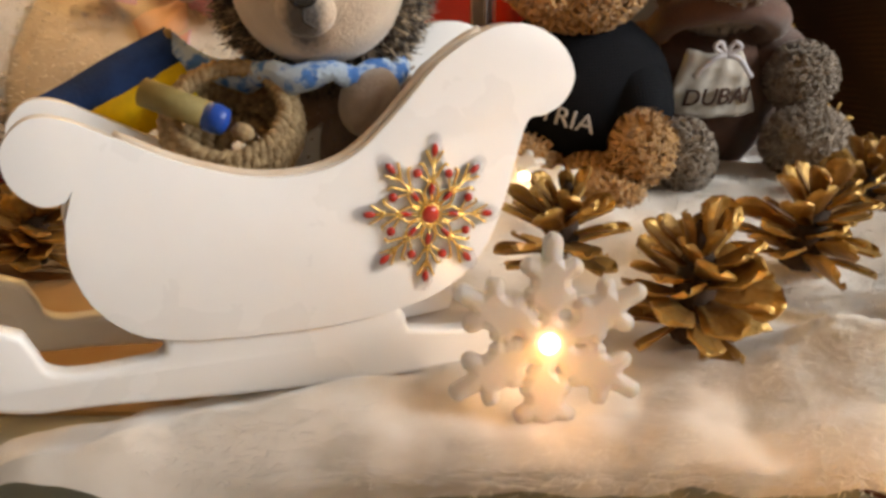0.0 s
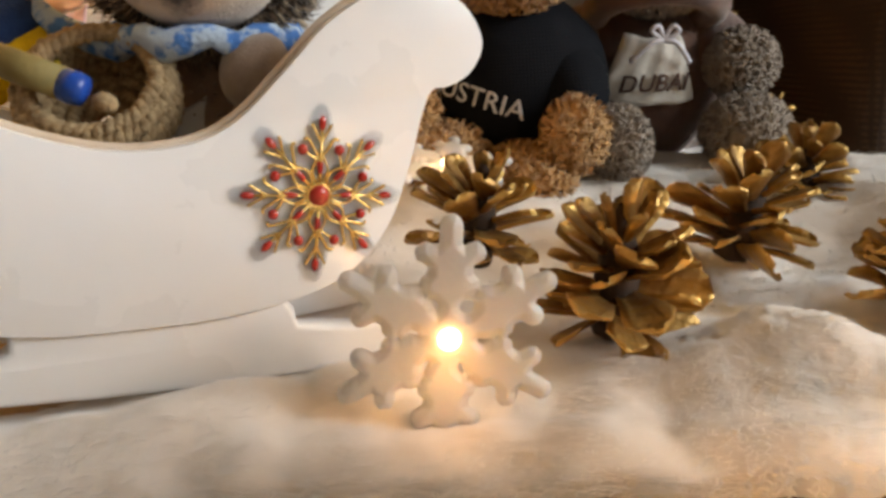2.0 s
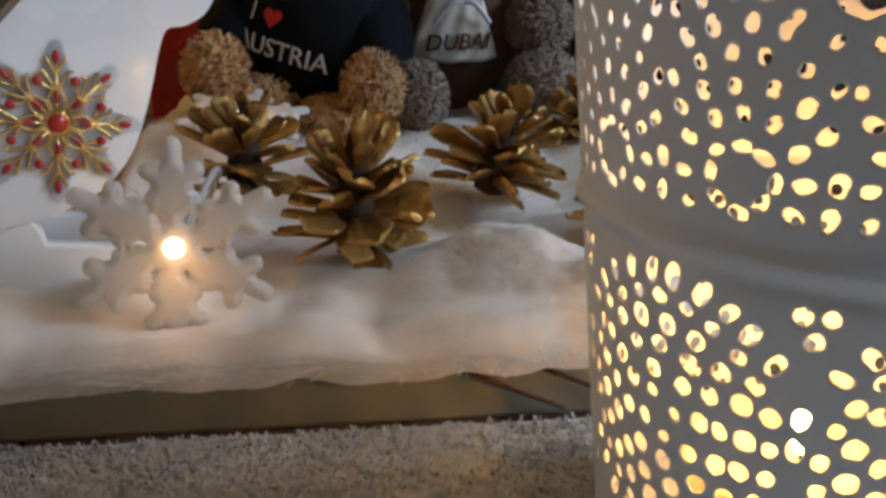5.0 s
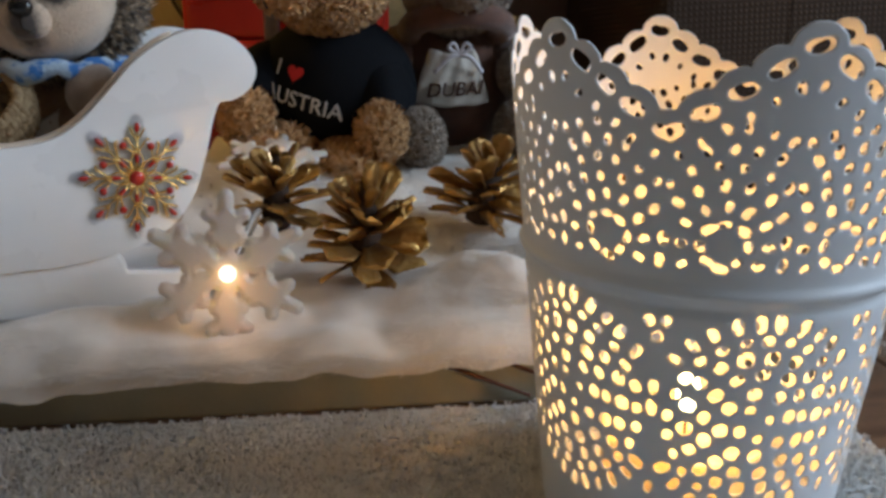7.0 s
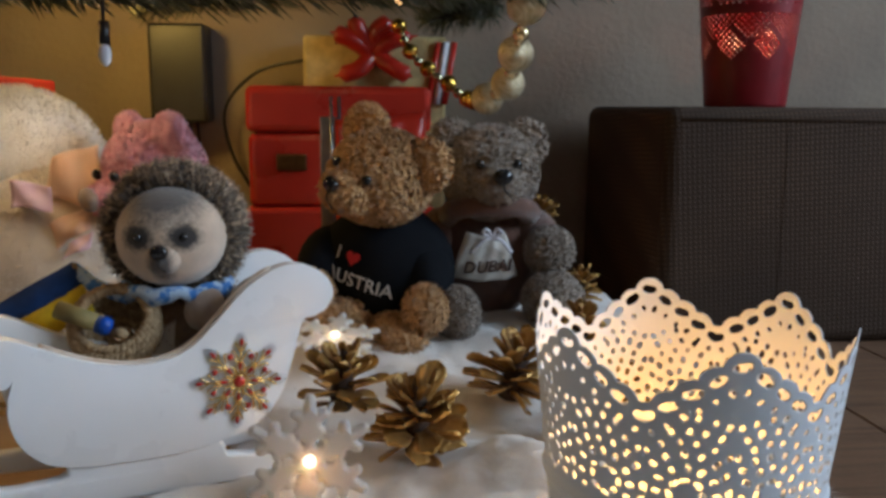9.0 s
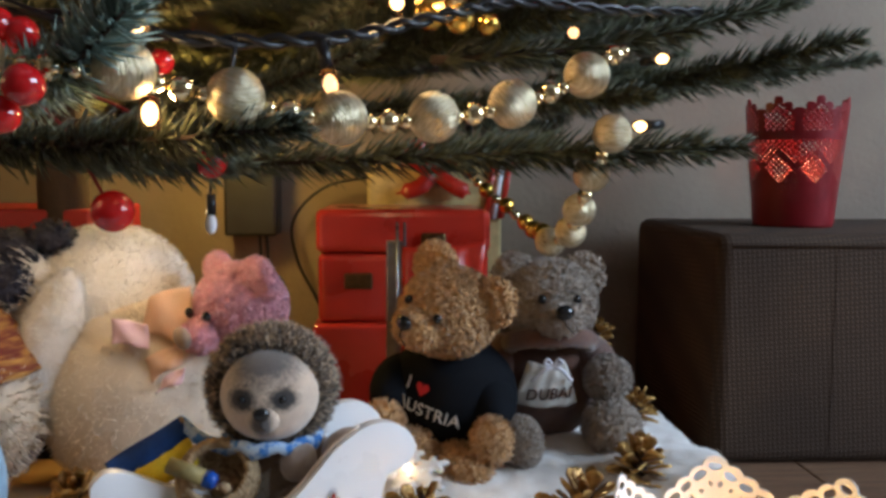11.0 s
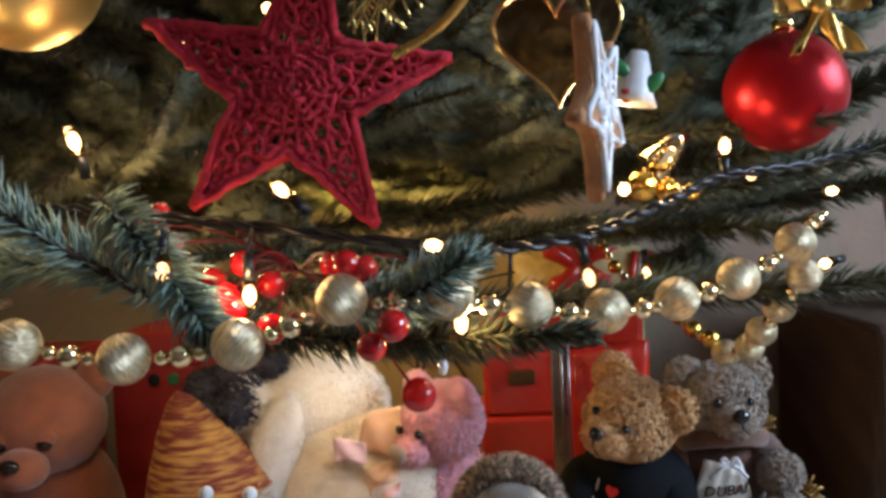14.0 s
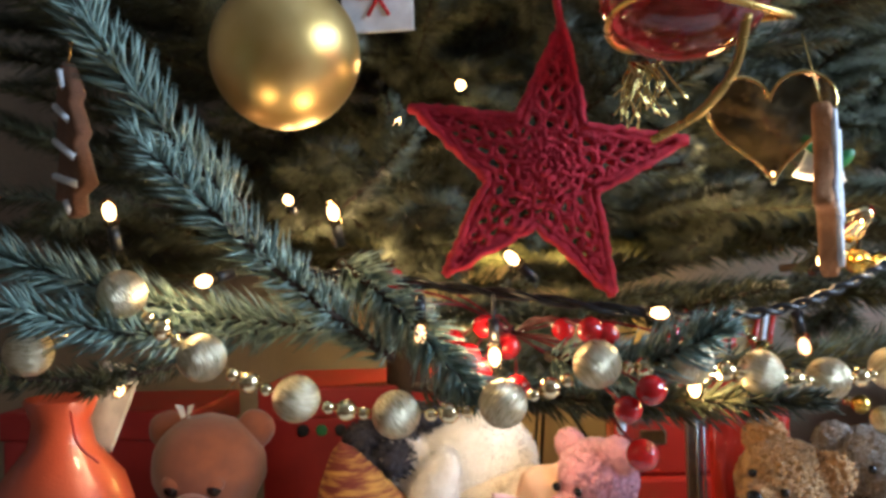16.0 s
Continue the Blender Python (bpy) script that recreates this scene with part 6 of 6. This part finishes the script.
for ph in (0, math.pi):
    tube("strand", [p + Vector((0, 0.0022 * math.cos(i * 0.9 + ph), 0.0022 * math.sin(i * 0.9 + ph))) for i, p in enumerate(base)], 0.0019, M["wire"], rope, sides=6)
for a, b in (((-0.180, 0.172, 0.380), (-0.180, 0.160, 0.366)), ((-0.040, 0.200, 0.364), (-0.043, 0.195, 0.340)), ((0.0, 0.215, 0.366), (0.003, 0.205, 0.362)), ((-0.0892, 0.362, 0.285), (-0.0892, 0.365, 0.33))):
    tube("drop_wire", [a, b], 0.0012, M["wire"], rope, sides=6)

star = here("crochet_star", -0.149, 0.157, 0.45, "crimson crocheted star hanging in the tree", "star ornament")


STAR = pose(-0.149, 0.158, 0.4505, 3, 0, 4) @ Matrix.Scale(0.95, 4)


def crochet_layer(lay, seed):
    """One side of the star: rings and spokes of yarn in the middle, doubled edges and loops along each point."""
    rng = random.Random(seed)
    pieces = []

    def yarn(points, r, closed=False):
        pts = [STAR @ (p + Vector((rng.gauss(0, 0.0006), rng.gauss(0, 0.0007), rng.gauss(0, 0.0006)))) for p in points]
        pieces.append(tube_data(pts, [r * rng.uniform(0.9, 1.45) for _ in pts], 6, closed))

    def at(rad, ang):
        bulge = 0.011 * max(0.0, 1 - rad / 0.086) ** 0.8
        return Vector((rad * math.cos(ang), lay * bulge, rad * math.sin(ang)))

    def ring(rad, wave, n, r, m=40):
        yarn([at(rad + wave * math.cos(n * k / m * 2 * math.pi), k / m * 2 * math.pi) for k in range(m)], r, True)
    ring(0.0032, 0, 1, 0.0013, 14)
    ring(0.0072, 0.0003, 9, 0.0015, 30)
    ring(0.0118, 0.0010, 10, 0.0013, 60)
    ring(0.0165, 0.0006, 15, 0.0014, 60)
    ring(0.0222, 0.0014, 10, 0.0013, 60)
    for k in range(20):
        a = k * math.pi / 10 + rng.uniform(-0.05, 0.05)
        yarn([at(0.0070, a), at(0.0120, a + 0.03), at(0.0165, a - 0.02), at(0.0230, a + 0.02)], 0.0011)
    for i in range(5):
        axis = radians(81 + 72 * i)

        def L(u, v):
            return at(math.hypot(u, v), axis + math.atan2(v, u))
        for w in (-1, 1):
            yarn([L(0.0265 + (0.084 - 0.0265) * q / 14, w * 0.0195 * (1 - q / 14) ** 0.92) for q in range(15)], 0.0021)
            yarn([L(0.0225 + (0.078 - 0.0225) * q / 14, w * 0.0160 * (1 - q / 14) ** 0.95) for q in range(15)], 0.0014)
            for u, v, r in ((0.0270, 0.0098, 0.0048), (0.0365, 0.0052, 0.0046), (0.0372, 0.0112, 0.0030), (0.0468, 0.0046, 0.0043), (0.0560, 0.0036, 0.0036), (0.0640, 0.0024, 0.0028)):
                yarn([L(u + r * 1.1 * math.cos(k * 0.5236), w * v + r * 0.82 * math.sin(k * 0.5236)) for k in range(12)], 0.00125, True)
        yarn([L(0.0260 + 0.0048 * math.cos(k * 0.5236), 0.0044 * math.sin(k * 0.5236)) for k in range(12)], 0.0012, True)
        yarn([L(0.0715 + 0.0034 * math.cos(k * 0.7854), 0.0022 * math.sin(k * 0.7854)) for k in range(8)], 0.0011, True)
        yarn([L(0.076, 0), L(0.081, 0.0008), L(0.086, 0)], 0.0024)
    raw("crochet", *merge(pieces), M["crochet"], star)


crochet_layer(-1, 3)
crochet_layer(1, 4)
tube("hanger", [(-0.136, 0.158, 0.528), (-0.140, 0.165, 0.56), (-0.145, 0.19, 0.62)], 0.0022, M["crochet"], star)


def bauble(p, r, m, label):
    b = here("bauble", *p, label, "bauble", "baubles")
    balls("globe", [ell(*p, r, r, r)], m, b, seg=40, ring=28)
    lathe("cap", [(0.0, 0.010), (0.006, 0.010), (0.0075, 0.008), (0.0078, 0.0), (0.0, 0.0)], M["tinsel"], b, seg=16, m=pose(p[0], p[1], p[2] + r - 0.001))
    tube("loop", [Vector((p[0] + 0.003 * math.cos(q), p[1], p[2] + r + 0.011 + 0.003 * math.sin(q))) for q in (0, 1, 2, 3, 4, 5)], 0.0006, M["tinsel"], b, closed=True, sides=5)
    return b


bauble((0.1664, 0.3407, 0.4575), 0.0430, M["redball"], "matte red glass bauble under a gold bow")
bauble((-0.3002, 0.1775, 0.5277), 0.0450, M["goldball"], "large satin gold glass bauble")
bow = here("gold_bow", 0.175, 0.30, 0.50, "shiny gold satin bow on the red bauble", "bow")
for w in (-1, 1):
    cloth("loop", [(0.176, 0.300, 0.512), (0.176 + w * 0.030, 0.296, 0.522), (0.176 + w * 0.032, 0.300, 0.507), (0.176, 0.300, 0.503)], M["bow"], bow, wave=0.004)
    cloth("tail", [(0.172, 0.299, 0.506), (0.182, 0.299, 0.506), (0.182 + w * 0.022, 0.296, 0.478), (0.170 + w * 0.016, 0.298, 0.474)], M["bow"], bow, wave=0.003)
balls("knot", [ell(0.176, 0.297, 0.508, 0.006, 0.005, 0.006)], M["bow"], bow)

berries = here("berry_spray", -0.15, 0.17, 0.34, "spray of glossy red artificial berries on red stems", "berry spray")
for k, (p, r) in enumerate((((-0.0961, 0.190, 0.2825), 0.0098), ((-0.101, 0.112, 0.3325), 0.0078), ((-0.112, 0.118, 0.322), 0.0072), ((-0.173, 0.180, 0.349), 0.0078), ((-0.127, 0.150, 0.360), 0.0074), ((-0.118, 0.152, 0.357), 0.007),
                             ((-0.245, 0.215, 0.391), 0.0066), ((-0.262, 0.215, 0.387), 0.0074), ((-0.196, 0.168, 0.345), 0.0082), ((-0.190, 0.160, 0.337), 0.0086), ((-0.186, 0.172, 0.362), 0.007), ((-0.205, 0.18, 0.353), 0.007),
                             ((-0.168, 0.155, 0.328), 0.008), ((-0.140, 0.185, 0.358), 0.007), ((-0.056, 0.215, 0.305), 0.0075), ((-0.235, 0.205, 0.374), 0.0066), ((-0.075, 0.20, 0.352), 0.006))):
    balls("berry", [ell(*p, r, r, r)], M["berry"], berries, seg=20, ring=14)
    tube("stem", smoothline([p, (Vector(p) + Vector((-0.17, 0.24, 0.352))) / 2 + Vector((0, 0.01, 0.008)), (-0.17, 0.24, 0.352)], 4), 0.0009, M["redpot"], berries, sides=5)


def iced(name, outline, thick, m, material, strokes, label, category):
    c = thing(name, m, label, category)
    part("biscuit", slab(outline, thick, thick * 0.25), material, c)
    for s in strokes:
        v, f = tube_data([Vector((x, -thick / 2 - 0.0002, z)) for x, z in s], 0.0020, 7)
        raw("icing_line", v, f, M["icing"], c, "white royal icing")
    tube("hanger", [(0, 0, max(z for _, z in outline)), (0.002, 0.01, max(z for _, z in outline) + 0.05)], 0.0006, M["tinsel"], c, sides=5)
    return c


starl = [((0.052 if k % 2 == 0 else 0.024) * math.sin(k * math.pi / 5 + math.pi), (0.052 if k % 2 == 0 else 0.024) * math.cos(k * math.pi / 5 + math.pi)) for k in range(10)]
starl = [(p.x, p.z) for p in smoothline([(x, 0, z) for x, z in starl + starl[:1]], 3)[:-1]]
st = []
for k in range(6):
    a = k * math.pi / 3
    c, s = math.cos(a), math.sin(a)
    st.append([(0, 0), (0.024 * c, 0.024 * s)])
    for r in (0.010, 0.016):
        for w in (-1, 1):
            st.append([(r * c, r * s), (r * c + 0.008 * math.cos(a + w * 0.9), r * s + 0.008 * math.sin(a + w * 0.9))])
edge = [(x * 0.88, z * 0.88) for x, z in starl]
st.append(edge + edge[:1])
for k in range(3):
    st.append([(-0.004 + 0.003 * k, -0.03), (0.002 * k - 0.002, -0.043)])
iced("gingerbread_star", starl, 0.0105, pose(0.003, 0.156, 0.434, 0, 6, 68) @ Matrix.Diagonal((0.86, 1, 0.95, 1)), M["ginger"], st, "gingerbread star biscuit with white icing snowflake", "biscuit")
treeo = [(0.0, 0.045), (0.012, 0.025), (0.007, 0.022), (0.017, 0.003), (0.010, 0.0), (0.021, -0.024), (0.005, -0.026), (0.005, -0.036), (-0.005, -0.036), (-0.005, -0.026), (-0.021, -0.024), (-0.010, 0.0), (-0.017, 0.003), (-0.007, 0.022), (-0.012, 0.025)]
iced("gingerbread_tree", treeo, 0.009, pose(-0.424, 0.158, 0.475, 0, -6, -42) @ Matrix.Scale(1.15, 4), M["gingerdark"], [[(-0.010, 0.024), (0.008, 0.012)], [(-0.013, 0.006), (0.012, -0.008)], [(-0.016, -0.012), (0.014, -0.022)], [(0.0, 0.040), (0.004, 0.030)], [(-0.002, -0.028), (0.002, -0.034)]], "dark gingerbread fir with white icing strokes", "biscuit")
hearto = []
for k in range(40):
    q = 2 * math.pi * k / 40
    hearto.append((0.0023 * 16 * math.sin(q) ** 3, 0.0023 * (13 * math.cos(q) - 5 * math.cos(2 * q) - 2 * math.cos(3 * q) - math.cos(4 * q))))
hrt = thing("heart_ornament", pose(-0.008, 0.215, 0.480, 0, 0, -15), "amber glass heart ornament with gold glitter edge", "heart ornament")
part("glass", slab(hearto, 0.010, 0.003), M["amber"], hrt)
tube("glitter_edge", [(x, -0.004, z) for x, z in hearto], 0.0014, M["tinsel"], hrt, closed=True, sides=6)
bell = here("bell", 0.0736, 0.3077, 0.417, "small shiny gold bell", "bell")
lathe("bell", [(0.0, 0.017), (0.005, 0.016), (0.008, 0.008), (0.011, -0.004), (0.016, -0.012), (0.0145, -0.012), (0.0095, -0.004), (0.0, 0.012)], M["beadsmooth"], bell, seg=28, m=pose(0.0736, 0.3077, 0.418, 50, 35, 0))
for k, p in enumerate(((0.055, 0.30, 0.395), (0.072, 0.30, 0.391), (0.090, 0.31, 0.390))):
    balls("gold_bead", [ell(*p, 0.011 - 0.002 * k, 0.011 - 0.002 * k, 0.011 - 0.002 * k)], M["beadyellow"], bell)
holly = here("holly_bell", 0.0516, 0.3001, 0.468, "little white bell with green and red holly", "bell ornament")
lathe("bell", [(0.0, 0.020), (0.006, 0.019), (0.010, 0.008), (0.014, -0.008), (0.018, -0.016), (0.0, -0.015)], M["icing"], holly, seg=24, m=pose(0.0516, 0.3001, 0.466, 0, 12, 0))
balls("leaf", [ell(0.040, 0.292, 0.474, 0.010, 0.003, 0.005, 0, 40, 0)], M["green"], holly)
balls("leaf", [ell(0.062, 0.292, 0.462, 0.010, 0.003, 0.005, 0, -40, 0)], M["green"], holly)
balls("berry", [ell(0.044, 0.290, 0.455, 0.005, 0.005, 0.005)], M["berry"], holly)
rg = here("glass_ornament", -0.068, 0.12, 0.535, "red glass ornament with gold ribbon and glitter", "glass ornament")
balls("globe", [ell(-0.074, 0.130, 0.535, 0.044, 0.038, 0.034)], M["redglass"], rg, seg=32, ring=20)
for z in (0.520, 0.535):
    tube("ribbon", [Vector((-0.068 + 0.046 * math.cos(q / 5.1), 0.128 + 0.042 * math.sin(q / 5.1), z + 0.006 * math.sin(q / 5.1 * 2))) for q in range(32)], 0.0018, M["bow"], rg, closed=True, sides=6)
tube("ribbon_loop", smoothline([(-0.05, 0.10, 0.515), (-0.055, 0.11, 0.49), (-0.072, 0.115, 0.470), (-0.095, 0.12, 0.458)], 6), 0.0024, M["bow"], rg, sides=6)
rngs = random.Random(9)
tas = []
for k in range(26):
    p = Vector((-0.098 + rngs.uniform(-0.008, 0.008), 0.112, 0.497))
    q = p + Vector((rngs.uniform(-0.016, 0.016), rngs.uniform(-0.01, 0.01), -rngs.uniform(0.014, 0.034)))
    tas.append(tube_data(smoothline([p, p.lerp(q, 0.5) + Vector((rngs.uniform(-0.006, 0.006), 0, 0)), q], 3), 0.0008, 4))
raw("tassel", *merge(tas), M["tinsel"], rg, "gold straw tassel")
snowb = here("snowflake_card", -0.24, 0.30, 0.56, "white card ornament with a red snowflake", "card ornament")
box("card", -0.290, -0.236, 0.298, 0.301, 0.572, 0.632, M["icing"], snowb, bevel=0.001)
for k in range(3):
    a = k * math.pi / 3
    tube("snowflake_print", [(-0.262 - 0.016 * math.cos(a), 0.297, 0.598 - 0.016 * math.sin(a)), (-0.262 + 0.016 * math.cos(a), 0.297, 0.598 + 0.016 * math.sin(a))], 0.0014, M["heart"], snowb, "red printed snowflake")
